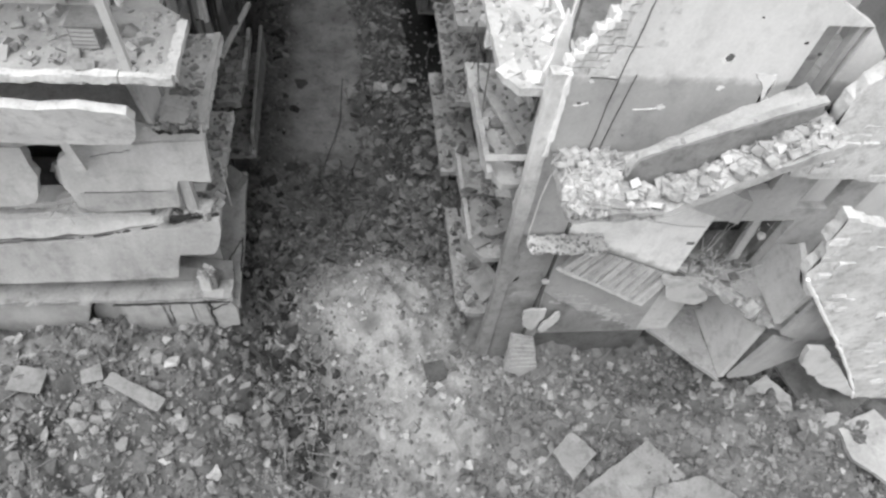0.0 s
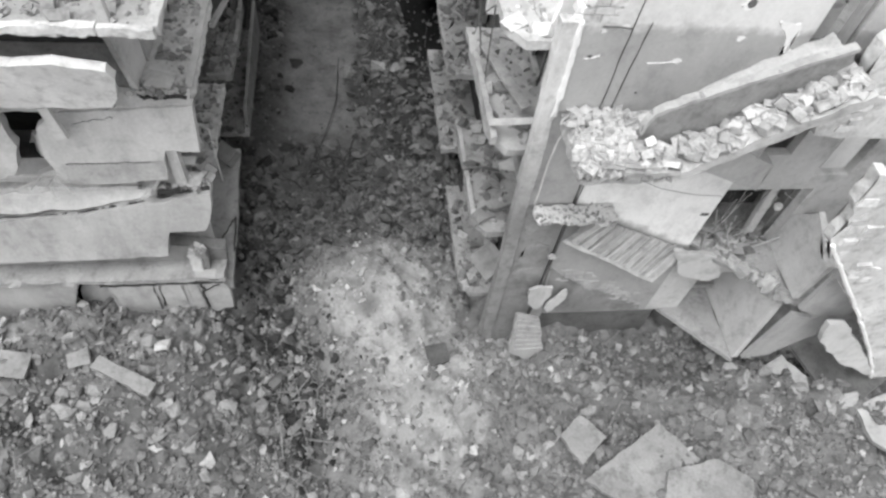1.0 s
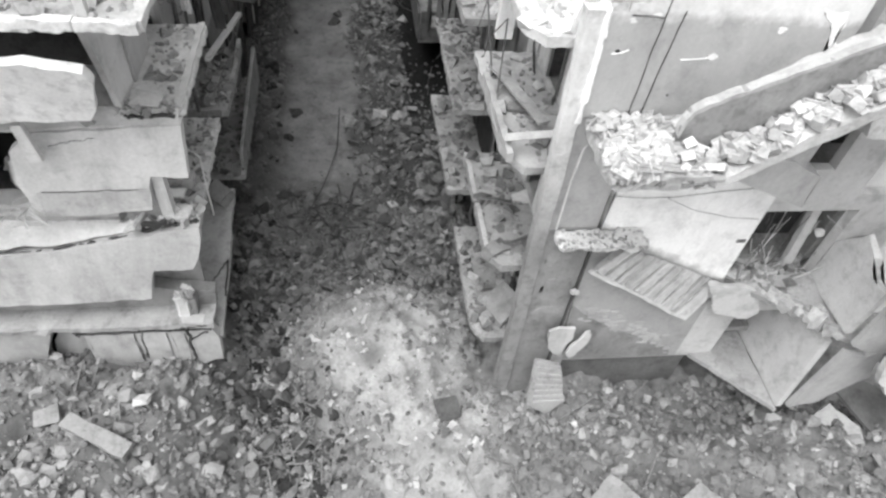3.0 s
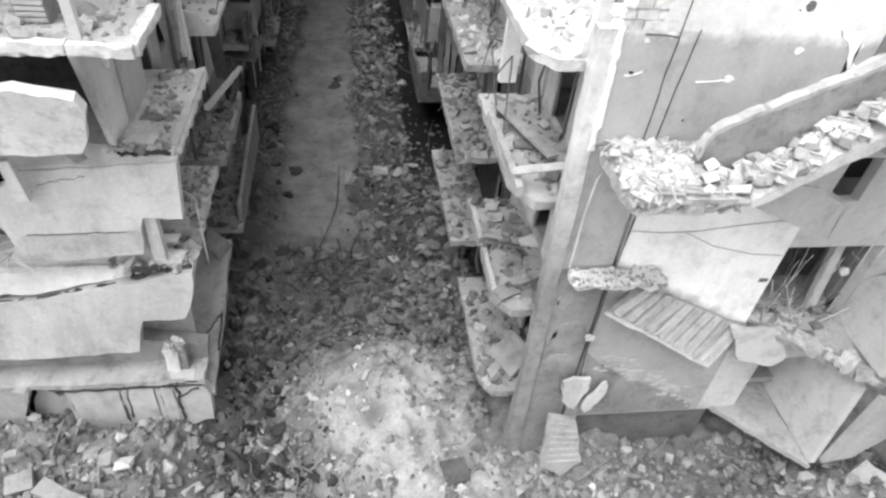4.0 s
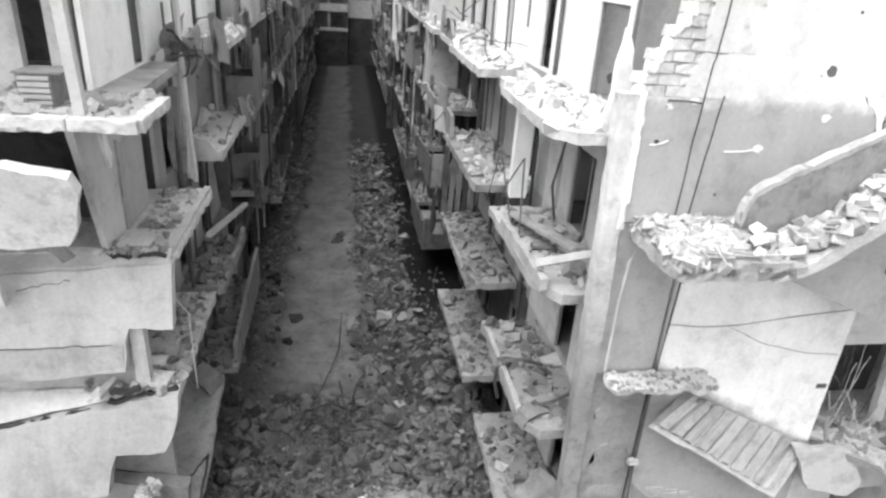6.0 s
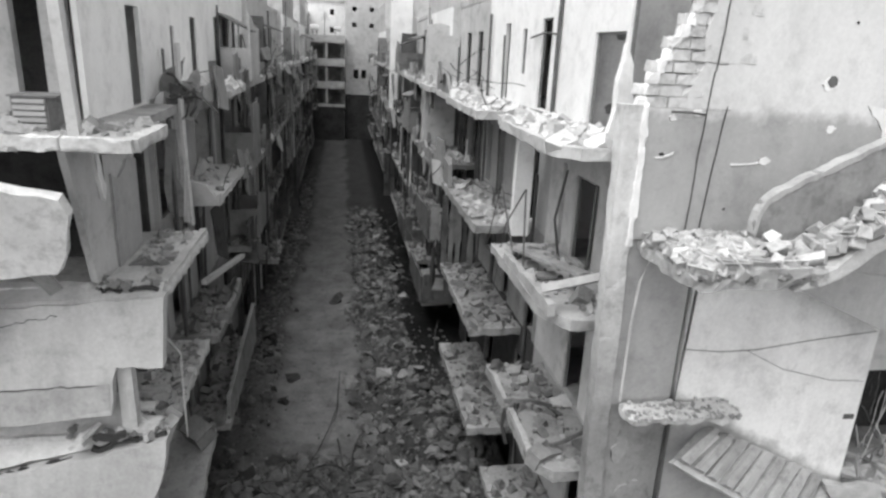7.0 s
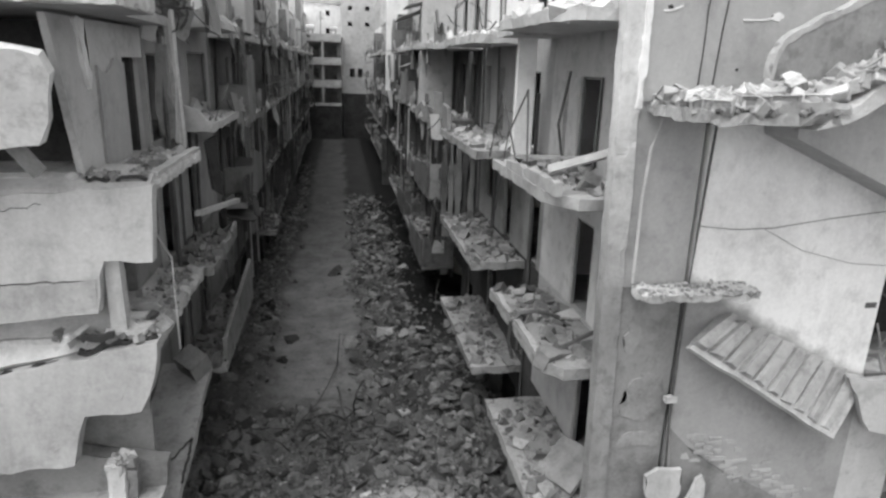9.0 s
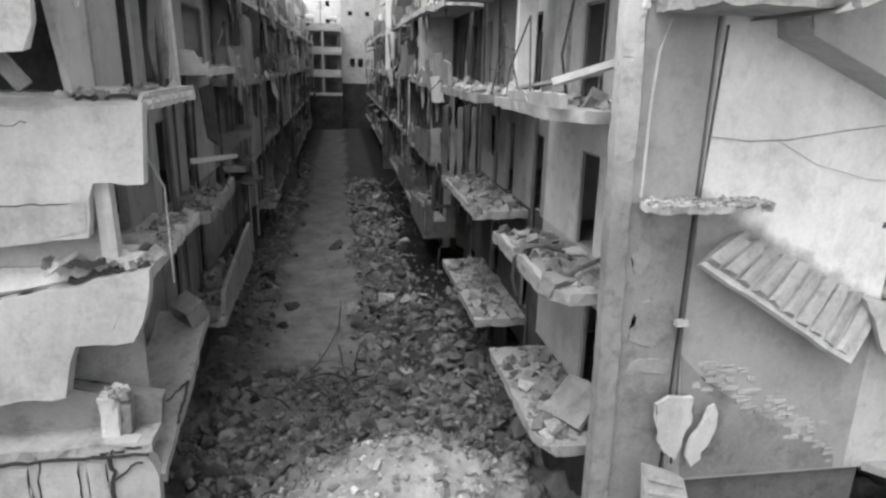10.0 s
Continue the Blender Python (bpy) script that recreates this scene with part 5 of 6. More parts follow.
scatter("rubble", np.stack([g.uniform(-9, -3.8, 300), g.uniform(9.4, 11.3, 300)], 1), np.full(300, 11.27), g.uniform(0.02, 0.08, 300) + 0.26 * g.random(300) ** 8, RUBM, "", "", 6, parent=house_l)
part("kerb", rough_box(NB(), -4.0, -3.84, 11.0, 14.5, 8.42, 8.5, 0.22, 0.02), RAW, house_l)
part("bent_rod", tube(NB(), [(-4.0, 10.8, 7.6), (-3.85, 11.4, 6.8), (-3.8, 11.2, 5.9), (-3.82, 11.3, 5.0)], 0.018, 5), PIPE, house_l)

# plank leaning in the torn opening
quad_slab("leaning_plank", [(-6.3, 10.25, 9.6), (-5.95, 10.15, 9.6), (-5.28, 10.15, 8.66), (-5.5, 10.25, 8.52)], 0.08, GREY, house_l)
# crumpled dark sheet and cloth caught between the two houses
for k in range(12):
    p = Vector((R.uniform(-4.9, -4.2), R.uniform(14.8, 15.9), 11.4 + R.uniform(0, 0.5)))
    quad_slab("crumpled_sheet", [p, p + Vector((R.uniform(0.2, 0.6), R.uniform(-0.3, 0.3), R.uniform(-0.3, 0.4))), p + Vector((R.uniform(0.1, 0.5), R.uniform(0.1, 0.5), R.uniform(-0.8, -0.2))), p + Vector((R.uniform(-0.3, 0.1), R.uniform(-0.2, 0.3), R.uniform(-0.7, -0.2)))], 0.03, R.choice((CLOTH, GREY, PALE, SHADEPL)), house_l, "", 0.05, 0.15)
tg = random.Random(8)
for k in range(5):
    p = Vector((tg.uniform(-4.5, -3.9), tg.uniform(14.6, 15.3), 11.35 + tg.uniform(0, 0.3)))
    pts = [p]
    d = Vector((tg.uniform(-1, 1), tg.uniform(-1, 1), tg.uniform(-0.2, 0.6)))
    for _ in range(6):
        d = (d + Vector((tg.uniform(-0.7, 0.7), tg.uniform(-0.7, 0.7), tg.uniform(-0.6, 0.3)))).normalized()
        pts.append(pts[-1] + d * 0.13)
    part("burnt_cable", tube(NB(), pts, tg.uniform(0.02, 0.045), 5), CABLE, house_l)
for x, y, z0, z1, w, m in ((-4.4, 15.1, 8.5, 11.25, 0.1, RAW), (-4.3, 15.1, 8.4, 12.6, 0.07, PIPE), (-4.6, 15.0, 5.5, 10.9, 0.06, METAL)):
    part("standing_post", tube(NB(), [(x, y, z0), (x + R.uniform(-0.08, 0.08), y, (z0 + z1) / 2), (x + R.uniform(-0.1, 0.1), y + 0.1, z1)], w, 6), m, house_l)
quad_slab("hanging_sheet", [(-4.7, 15.0, 10.7), (-4.5, 15.05, 10.7), (-4.55, 15.05, 9.6), (-4.3, 15.1, 8.9), (-4.35, 15.1, 8.55), (-4.75, 15.0, 8.7), (-4.85, 15.0, 9.3)], 0.04, GREY, house_l)

# an overturned crate on the tipped balcony and a pale block on the floor above
crate = thing("crate", (-4.2, 13.7, 3.15), "dark open-fronted crate lying tipped on the lowest balcony", "crate")
MC = pose(-4.2, 13.75, 3.5, 28, 14, -38)
part("back_board", box(NB(), -0.3, 0.3, 0.22, 0.26, -0.26, 0.26, 0.01, MC), WOOD, crate)
for a in ((-0.3, 0.3, -0.26, 0.22, 0.22, 0.26), (-0.3, 0.3, -0.26, 0.22, -0.26, -0.22)):
    part("board", box(NB(), *a, 0.008, MC), WOOD, crate)
for a in ((-0.3, -0.26, -0.26, 0.22, -0.22, 0.22), (0.26, 0.3, -0.26, 0.22, -0.22, 0.22)):
    part("side_board", box(NB(), *a, 0.008, MC), GREY, crate)
part("pale_block", rough_box(NB(), -4.9, -4.28, 11.75, 12.05, 5.6, 5.8, 0.1, 0.03), PALE, house_l)
part("pale_block", rough_box(NB(), -4.75, -4.4, 11.25, 11.55, 5.6, 5.72, 0.1, 0.04), WHITE, house_l)

# wooden louvred cabinet on the terrace
cab = thing("louvred_cabinet", (-5.3, 10.1, 11.27), "small grey wooden cabinet with louvred front on the terrace", "cabinet")
M = pose(-5.32, 10.1, 11.27, 0, 0, 0)
part("body", box(NB(), -0.25, 0.25, -0.1, 0.45, 0, 0.5, 0.0, M), WOOD, cab)
for i in range(5):
    part("slat", box(NB(), -0.22, 0.22, -0.135, -0.105, 0.04 + 0.092 * i, 0.1 + 0.092 * i, 0.006, M), MID, cab)
part("top_board", box(NB(), -0.28, 0.4, -0.14, 0.5, 0.5, 0.53, 0.0, M), WOOD, cab)

# second house on the left
L2_HOLES = [(0, 16, 18.2, -0.9, 1.6), (0, 19, 21.4, -0.9, 1.6), (1, 16.0, 16.9, 2.4, 4.5), (1, 19.0, 20.0, 2.4, 4.5), (2, 15.5, 16.6, 5.45, 7.6), (2, 18.4, 19.5, 5.45, 7.5), (3, 15.2, 16.2, 8.5, 10.5), (3, 19.3, 22.1, 8.5, 10.6), (4, 17.3, 17.7, 11.4, 13.0), (4, 19.6, 20.4, 11.4, 13.3)]
house_l2 = house_shell(-1, XL, 15.0, 22.4, L2_HOLES, 14.6, "war-damaged house with torn light balcony parapets", (DARKPL, GREY, MID, MID, WHITE, WHITE), 3)
sl = balcony(house_l2, -1, XL, TL, 15.9, 21.7, 2.35, 50, "", seed=31)
part("parapet", prism(NB(), [(16.2, 2.2), (21.8, 2.2), (21.8, 3.6, 0.02), (16.3, 3.0, 0.03)], -3.98, -3.86, "x"), GREY, sl)
sl = balcony(house_l2, -1, XL, TL, 15.2, 18.6, 5.4, 60, "", seed=32)
part("parapet", prism(NB(), [(16.4, 5.3), (18.6, 5.3), (18.6, 5.75, 0.03), (17.6, 5.6, 0.05), (16.4, 5.7)], -3.9, -3.78, "x"), CONCD, sl)
quad_slab("beam", [(-4.3, 15.9, 6.55), (-4.3, 15.9, 6.68), (-3.8, 19.2, 6.34), (-3.8, 19.2, 6.22)], 0.14, PALE, sl)
sl = balcony(house_l2, -1, XL, TL + 0.05, 16.0, 20.9, 8.86, 14, "", seed=33, thick=0.2, material=RAW)
part("parapet", prism(NB(), [(-4.98, 8.66), (-3.8, 8.7), (-3.74, 9.03, 0.02), (-3.88, 8.92, 0.02), (-4.08, 9.23, 0.02), (-4.44, 9.32, 0.02), (-4.98, 9.34)], 15.86, 16.0, "y", 0.0, 0.15), RAW, sl)
part("parapet", prism(NB(), [(18.6, 8.86), (20.85, 8.86), (20.85, 9.1, 0.04), (20.0, 9.0, 0.05), (19.4, 9.3, 0.06), (18.8, 9.05, 0.05)], -4.95, -4.83, "x", 0.0, 0.2), RAW, sl)
sl = balcony(house_l2, -1, XL, TL + 0.1, 17.2, 21.5, 11.4, 40, "", seed=34, thick=0.2)
part("parapet", prism(NB(), [(-4.95, 11.14), (-3.77, 11.2), (-3.83, 11.59, 0.03), (-4.08, 11.66, 0.03), (-4.32, 11.48, 0.02), (-4.95, 11.6)], 17.06, 17.2, "y", 0.0, 0.15), PALE, sl)
street_clutter(house_l2, -1, XL, TL, 15.2, 22.4, 14.6, 9, 1.3, 0.6)
for k, (y0, y1, roof) in enumerate(((22.4, 30.0, 14.6), (30.0, 38.5, 17.6), (38.5, 47.0, 14.6), (47.0, 57.5, 17.6), (57.5, 68.0, 14.6), (68.0, 79.0, 17.6), (79.0, 90.0, 17.6))):
    random_house(-1, XL + (0.0, 0.2, -0.1, 0.3, 0.0, 0.2, 0.0)[k], TL, y0, y1, roof, 70 + k, C_LABELS[(k + 1) % 4])


# far end of the street --------------------------------------------------
def far_house(x0, x1, y, roof, label, material, windows, slabs=(), low=4.6):
    h = thing("far_building", ((x0 + x1) / 2, y, 0.0), label, "building")
    part("wall", wall_mesh(NB(), "y", x0, x1, -0.5, roof, y, y + 0.3, windows), material, h)
    part("roof", box(NB(), x0 - 0.2, x1 + 0.2, y - 0.2, y + 9, roof, roof + 0.3), CONC, h)
    part("side_wall", box(NB(), x0, x0 + 0.3, y + 0.3, y + 8.7, -0.5, roof), material, h)
    part("side_wall", box(NB(), x1 - 0.3, x1, y + 0.3, y + 8.7, -0.5, roof), material, h)
    part("back_wall", box(NB(), x0, x1, y + 2.2, y + 2.4, -0.5, roof - 0.01), GREY, h)
    # near-black box added in front for the shaded foot of the far houses
    part("ground_floor_wall", box(NB(), x0, x1, y - 1.5, y - 1.3, -0.5, low, 0.05), DARKPL, h)
    for z in slabs:
        b = part("balcony", box(NB(), x0, x1, y - 1.4, y, z - 0.25, z, 0.02), CONC, h)
        part("parapet", box(NB(), x0, x1, y - 1.4, y - 1.25, z, z + 0.75, 0.03), PALE, b)
        part("post", box(NB(), (x0 + x1) / 2 - 0.12, (x0 + x1) / 2 + 0.12, y - 1.3, y - 1.06, z - 3.0, z - 0.25), PALE, h)
    return h


far_house(-5.2, -0.2, 92, 13.6, "grey house closing the street with stacked open balconies", GREY, [(-4.6, -3.2, z + 0.1, z + 2.2) for z in (1.0, 4.3, 7.4, 10.4)] + [(-2.4, -0.8, z + 0.1, z + 2.2) for z in (1.0, 4.3, 7.4, 10.4)], (4.2, 7.3, 10.3, 13.3))
far_house(-9.0, 0.4, 104, 19.0, "pale tall house behind the end of the street", WHITE, [(x, x + 0.6, z, z + 0.8) for x in (-6.6, -2.4) for z in (14.6, 17.2)], (), 8.0)
far_house(-0.1, 7.6, 94, 20.2, "white apartment block with small square windows at the street's end", PALE, [(x, x + 0.6, z, z + 0.6) for x in (0.8, 3.2) for z in (15.3, 17.4)] + [(1.0, 1.7, 8.4, 9.6), (2.1, 2.8, 8.4, 9.6), (4.6, 5.8, 10.6, 11.9)], (), 6.2)
fr = random.Random(41)
for x0, x1, y, roof in ((-13.0, -7.4, 112.0, 19.6), (-7.2, -3.6, 116.0, 21.2), (-3.4, 0.6, 110.0, 20.3), (1.0, 6.0, 118.0, 22.5)):
    far_house(x0, x1, y, roof, "pale distant house with small windows above the street's end", fr.choice((WHITE, PALE, CREAM)), [(x0 + 0.7 + 1.5 * i, x0 + 1.4 + 1.5 * i, z, z + 0.9) for i in range(int((x1 - x0 - 1) / 1.5)) for z in (roof - 2.2, roof - 4.9) if fr.random() < 0.7], (), 9.0)
for x, y, z, r in ((-4.4, 95.0, 13.9, 0.55), (-1.2, 96.5, 13.9, 0.45), (-6.5, 106.0, 19.3, 0.6), (-2.2, 107.0, 19.3, 0.5), (2.2, 96.0, 20.5, 0.6), (5.6, 97.5, 20.5, 0.5)):
    tank = thing("water_tank", (x, y, z), "small pale rooftop water tank on a metal stand", "tank", "rooftop tanks")
    part("barrel", tube(NB(), [(x - r, y, z + 1.1), (x - r * 0.9, y, z + 1.1), (x + r * 0.9, y, z + 1.1), (x + r, y, z + 1.1)], r * 0.8, 10), PALE, tank)
    for dx, dy in ((-0.3, -0.3), (0.3, -0.3), (-0.3, 0.3), (0.3, 0.3)):
        part("leg", box(NB(), x + dx - 0.04, x + dx + 0.04, y + dy - 0.04, y + dy + 0.04, z, z + 0.75), METAL, tank)
for x, y, z in ((-3.0, 94.0, 13.9), (1.0, 95.0, 20.5), (3.4, 99.0, 20.5), (-4.5, 105.0, 19.3)):
    mast = thing("roof_antenna", (x, y, z), "thin grey television aerial on a flat roof", "antenna", "roof aerials")
    part("mast", tube(NB(), [(x, y, z), (x + 0.1, y, z + 3.2)], 0.05, 5), METAL, mast)
    for k in range(4):
        part("crossbar", tube(NB(), [(x - 0.5 + 0.08 * k, y, z + 2.2 + 0.26 * k), (x + 0.7 - 0.08 * k, y, z + 2.2 + 0.26 * k)], 0.03, 4), METAL, mast)
far_house(7.6, 22, 96, 17.0, "grey block beside the street's end", GREY, [(x, x + 1.2, z, z + 1.4) for x in (9, 13, 17) for z in (3, 6, 9, 12)])
far_house(-22, -5.6, 96, 17.0, "grey block beside the street's end", GREY, [(x, x + 1.2, z, z + 1.4) for x in (-20, -16, -12, -8) for z in (3, 6, 9, 12)])

# pale wall added behind the stairwell, so that its top corner stays bright
backdrop = thing("added_pale_backdrop", (13.0, 14.0, 0.0), "pale wall and roof added behind the stairwell to fill its bright corner", "building")
part("wall", prism(NB(), [(9.3, -0.5), (22.0, -0.5), (22.0, 16.5), (9.3, 16.5, 0.05)], 11.2, 11.5, "y", 0.0, 0.5), CREAM, backdrop)
part("roof", box(NB(), 9.3, 22.2, 11.0, 19.0, 16.5, 16.75, 0.02), CONC, backdrop)

# ---- collapsed corner on the right ---------------------------------------
ruin = thing("collapsed_corner", (11.5, 7.5, 0.5), "heap of fallen slabs and torn brickwork below the stairwell", "ruin")
quad_slab("floor_slab", [(8.8, 8.58, 5.2), (9.1, 8.4, 5.15), (9.66, 8.0, 5.0), (11.4, 6.8, 4.8), (12.0, 7.1, 5.0), (11.3, 8.58, 5.2)], 0.2, DUSTY, ruin, "", 0.05, 0.25)
quad_slab("lower_floor", [(9.2, 8.58, 1.7), (9.6, 9.6, 1.75), (11.0, 9.6, 1.75), (11.05, 6.7, 1.66)], 0.16, DUSTY, ruin, "", 0.03, 0.3)
part("cross_wall", prism(NB(), [(9.7, 1.8), (9.7, 4.6), (8.3, 4.75, 0.03), (7.0, 4.55, 0.03), (6.95, 4.0), (6.8, 1.72)], 11.06, 11.24, "x", 0.0, 0.3), PALE, ruin)
part("cross_wall", prism(NB(), [(8.56, 5.22), (8.56, 6.5, 0.04), (8.3, 6.85, 0.07), (8.0, 7.3, 0.07), (7.5, 7.1, 0.07), (7.2, 6.75, 0.05), (6.75, 6.75), (6.8, 5.2)], 11.06, 11.24, "x", 0.0, 0.2), PALE, ruin)
part("front_panel", prism(NB(), [(11.26, 1.9), (11.26, 4.7), (11.96, 4.46, 0.03), (12.3, 4.7, 0.03), (12.78, 3.4, 0.04), (12.4, 2.86, 0.04), (12.0, 2.1, 0.04)], 6.66, 6.8, "y", 0.0, 0.3, lean=(0.0, -0.03)), MID, ruin)
part("front_panel", prism(NB(), [(11.26, 5.0), (11.26, 6.6), (11.54, 6.3, 0.03), (13.1, 4.85, 0.03), (12.76, 4.55, 0.03), (11.8, 4.72)], 6.56, 6.68, "y", 0.0, 0.3), MID, ruin)
quad_slab("fallen_slab", [(11.8, 7.0, 4.7), (12.4, 6.9, 5.4), (13.4, 6.9, 4.65), (15.2, 6.8, 2.8), (13.5, 6.7, 3.3)], 0.15, DUSTY, ruin, "", 0.03)
quad_slab("fallen_slab", [(11.7, 6.1, 5.2), (12.3, 6.05, 5.1), (14.3, 6.0, 3.05), (15.6, 6.0, 1.6), (13.5, 5.95, 2.9), (12.0, 6.0, 4.3)], 0.15, PALE, ruin, "", 0.04)
quad_slab("dark_panel", [(13.3, 7.24, 1.5), (14.04, 7.71, 1.6), (14.64, 7.27, 1.5), (15.4, 6.24, 1.4), (16.2, 5.96, 1.4), (14.65, 5.16, 1.3), (14.1, 4.93, 1.25)], 0.1, INNER, ruin)


def inside(poly, u, v):
    hit = False
    for (u0, v0), (u1, v1) in zip(poly, poly[1:] + poly[:1]):
        if (v0 > v) != (v1 > v) and u < u0 + (v - v0) / (v1 - v0) * (u1 - u0):
            hit = not hit
    return hit


def torn_wall(poly, y, thick, course, seed):
    """A broken wall of whitewashed blocks: rough core, uneven courses in front, a ragged pale rim along its upper edge."""
    g = random.Random(seed)
    core = part("torn_wall", prism(NB(), [(u, v, 0.06) for u, v in poly], y, y + thick, "y", 0.0, 0.18), RUBW, ruin)
    bricks = NB()
    lo, hi = min(v for _, v in poly), max(v for _, v in poly)
    row = 0
    while lo + row * course < hi:
        u, v = min(p[0] for p in poly) + g.uniform(0, 0.3), lo + row * course
        while u < max(p[0] for p in poly):
            w = g.uniform(1.3, 2.4) * course
            if inside(poly, u, v) and inside(poly, u + w * 0.7, v) and noise.noise((u * 0.9, y + seed, v * 0.9)) + g.uniform(-0.15, 0.15) > 0.12:
                out = g.uniform(-0.01, 0.05) + 0.06 * noise.noise((u * 1.2, y, v * 1.2))
                drop = 0.1 * noise.noise((u * 0.8, 3.0, v * 0.8)) + g.uniform(-0.012, 0.012)
                box(bricks, u, u + w * g.uniform(0.8, 0.97), y - max(0.01, out), y + 0.03, v + drop, v + drop + course * g.uniform(0.72, 0.93), 0.028)
            u += w
        row += 1
    tagged(part("block", bricks, BLOCKW, core), kind="stuff")
    return core


torn_wall([(8.8, 10.32), (8.72, 10.62), (8.82, 11.03), (8.96, 11.58), (8.9, 12.23), (9.0, 12.77), (9.2, 13.1), (10.4, 12.7), (12.4, 12.6), (12.4, 10.0), (10.27, 10.21)], 7.6, 0.34, 0.2, 4)
low = torn_wall([(9.29, 8.96), (10.03, 8.11), (11.29, 6.72), (12.8, 5.05), (14.85, 2.58), (15.6, 1.4), (18.6, 1.0), (17.4, 4.0), (15.0, 6.8), (12.4, 9.2), (10.0, 10.6), (9.0, 10.9), (9.09, 10.1), (9.36, 9.39)], 6.0, 0.3, 0.21, 5)
edge = [(9.4, 8.82), (10.03, 8.08), (11.29, 6.68), (12.8, 5.0), (14.85, 2.5), (15.5, 1.5)]
part("broken_rim", tube(NB(), [Vector((a[0], 5.93, a[1])).lerp(Vector((b[0], 5.93, b[1])), k / 7) + Vector((R.uniform(-0.03, 0.03), R.uniform(-0.02, 0.02), R.uniform(-0.03, 0.03))) for a, b in zip(edge, edge[1:]) for k in range(7)], 0.05, 6), WHITE, low)
quad_slab("broken_slab", [(8.2, 8.35, 5.3), (9.5, 8.25, 5.2), (9.95, 8.2, 4.3), (9.7, 8.2, 4.05), (8.85, 8.3, 4.2), (8.55, 8.35, 4.7)], 0.16, PALE, ruin, "", 0.05, 0.2)
g = np.random.default_rng(5)
a, b = g.random(620), g.random(620)
fx = 8.9 + 2.15 * a
fy = 9.3 - (0.55 + 1.9 * a) * b
fz = np.where(fy > 8.55, 5.2, 5.2 - 0.2 * a) + 0.12 * bell(fx, fy, 9.6, 8.7, 0.8, 0.4)
scatter("rubble", np.stack([fx, fy], 1), fz, g.uniform(0.03, 0.12, 620) + 0.26 * g.random(620) ** 5, RUBM, "", "", 8, parent=ruin)
part("room_floor", box(NB(), 8.8, 11.06, 8.86, 9.88, 5.0, 5.2), DUSTY, ruin)
quad_slab("fallen_slab", [(14.7, 5.15, 1.3), (16.1, 5.55, 1.45), (16.5, 4.9, 1.4), (15.6, 3.2, 1.3), (14.75, 4.1, 1.2)], 0.16, RAWD, ruin, "", 0.04, 0.3)
quad_slab("fallen_slab", [(12.2, 6.6, 1.0), (12.9, 6.9, 1.5), (13.5, 6.2, 1.3), (13.6, 5.2, 0.9), (12.9, 5.3, 0.8)], 0.16, DUSTY, ruin, "", 0.06, 0.2)
for _ in range(16):
    p = Vector((R.uniform(9.0, 11.0), R.uniform(8.4, 9.3), 5.25))
    part("splinter", tube(NB(), [p, p + Vector((R.uniform(-0.4, 0.5), R.uniform(-0.3, 0.1), R.uniform(0.2, 0.8)))], R.uniform(0.01, 0.025), 4), R.choice((WOOD, PIPE)), ruin)

# ---- loose blocks on the stair landing -----------------------------------
pile = thing("block_pile", (6.0, 7.7, 10.0), "pile of pale broken hollow blocks on the stair landing", "rubble")
shapes = []
for k, (a, b, c) in enumerate(((0.21, 0.1, 0.1), (0.18, 0.11, 0.1), (0.13, 0.1, 0.09), (0.2, 0.1, 0.06), (0.1, 0.08, 0.07))):
    me = bpy.data.meshes.new("broken_block")
    bm = box(NB(), -a, a, -b, b, -c, c, 0.025)
    bmesh.ops.bevel(bm, geom=bm.edges[:], offset=0.012, segments=1, affect="EDGES")
    if k < 2:
        faces = sorted(bm.faces, key=lambda f: -f.calc_area())[:4]
        bmesh.ops.inset_individual(bm, faces=faces, thickness=0.035, depth=-0.05)
    bm.to_mesh(me)
    bm.free()
    me.materials.append(BRICK)
    shapes.append(me)
rr = random.Random(3)
count = 0
while count < 250:
    x, y = rr.uniform(4.0, 9.7), rr.uniform(6.85, 8.5)
    front = 6.9
    if x > 8.5:
        continue
    if y < front + 0.05 or (7.42 < y < 7.72 and x > 5.1) or (y > 7.42 and x > 5.6):
        continue
    base = 10.0 if x < 5.75 else 10.0 + (x - 5.75) * 0.675
    lift = (0.22 * bell(x, y, 5.4, 7.3, 0.7, 0.5) + 0.22 * bell(x, y, 7.3, 7.2, 1.2, 0.6)) * rr.random()
    ob = link("broken_block", rr.choice(shapes), pile)
    ob.matrix_basis = pose(x, y, base + 0.07 + float(lift), rr.gauss(0, 24), rr.gauss(0, 24), rr.uniform(0, 360))
    count += 1
for i in range(3):
    ob = link("broken_block", shapes[0], pile)
    ob.matrix_basis = pose(4.5 + 0.42 * i, 6.95, 10.1 + 0.02 * i, 0, 0, rr.gauss(0, 4))

# ---- loose chunks and slabs lying in the rubble ----------------------------
def lying(name, x, y, size, label, material, seed, flat=0.35, turn=0.0, tilt=(0, 0), up=0.0):
    ob = new(name, hull_mesh(name, seed, size, material, flat))
    ob.matrix_world = pose(x, y, float(ground_z(x, y)) + size * flat * 0.5 + up, tilt[0], tilt[1], turn)
    return tagged(ob, label, "rubble", "large pieces in the rubble")


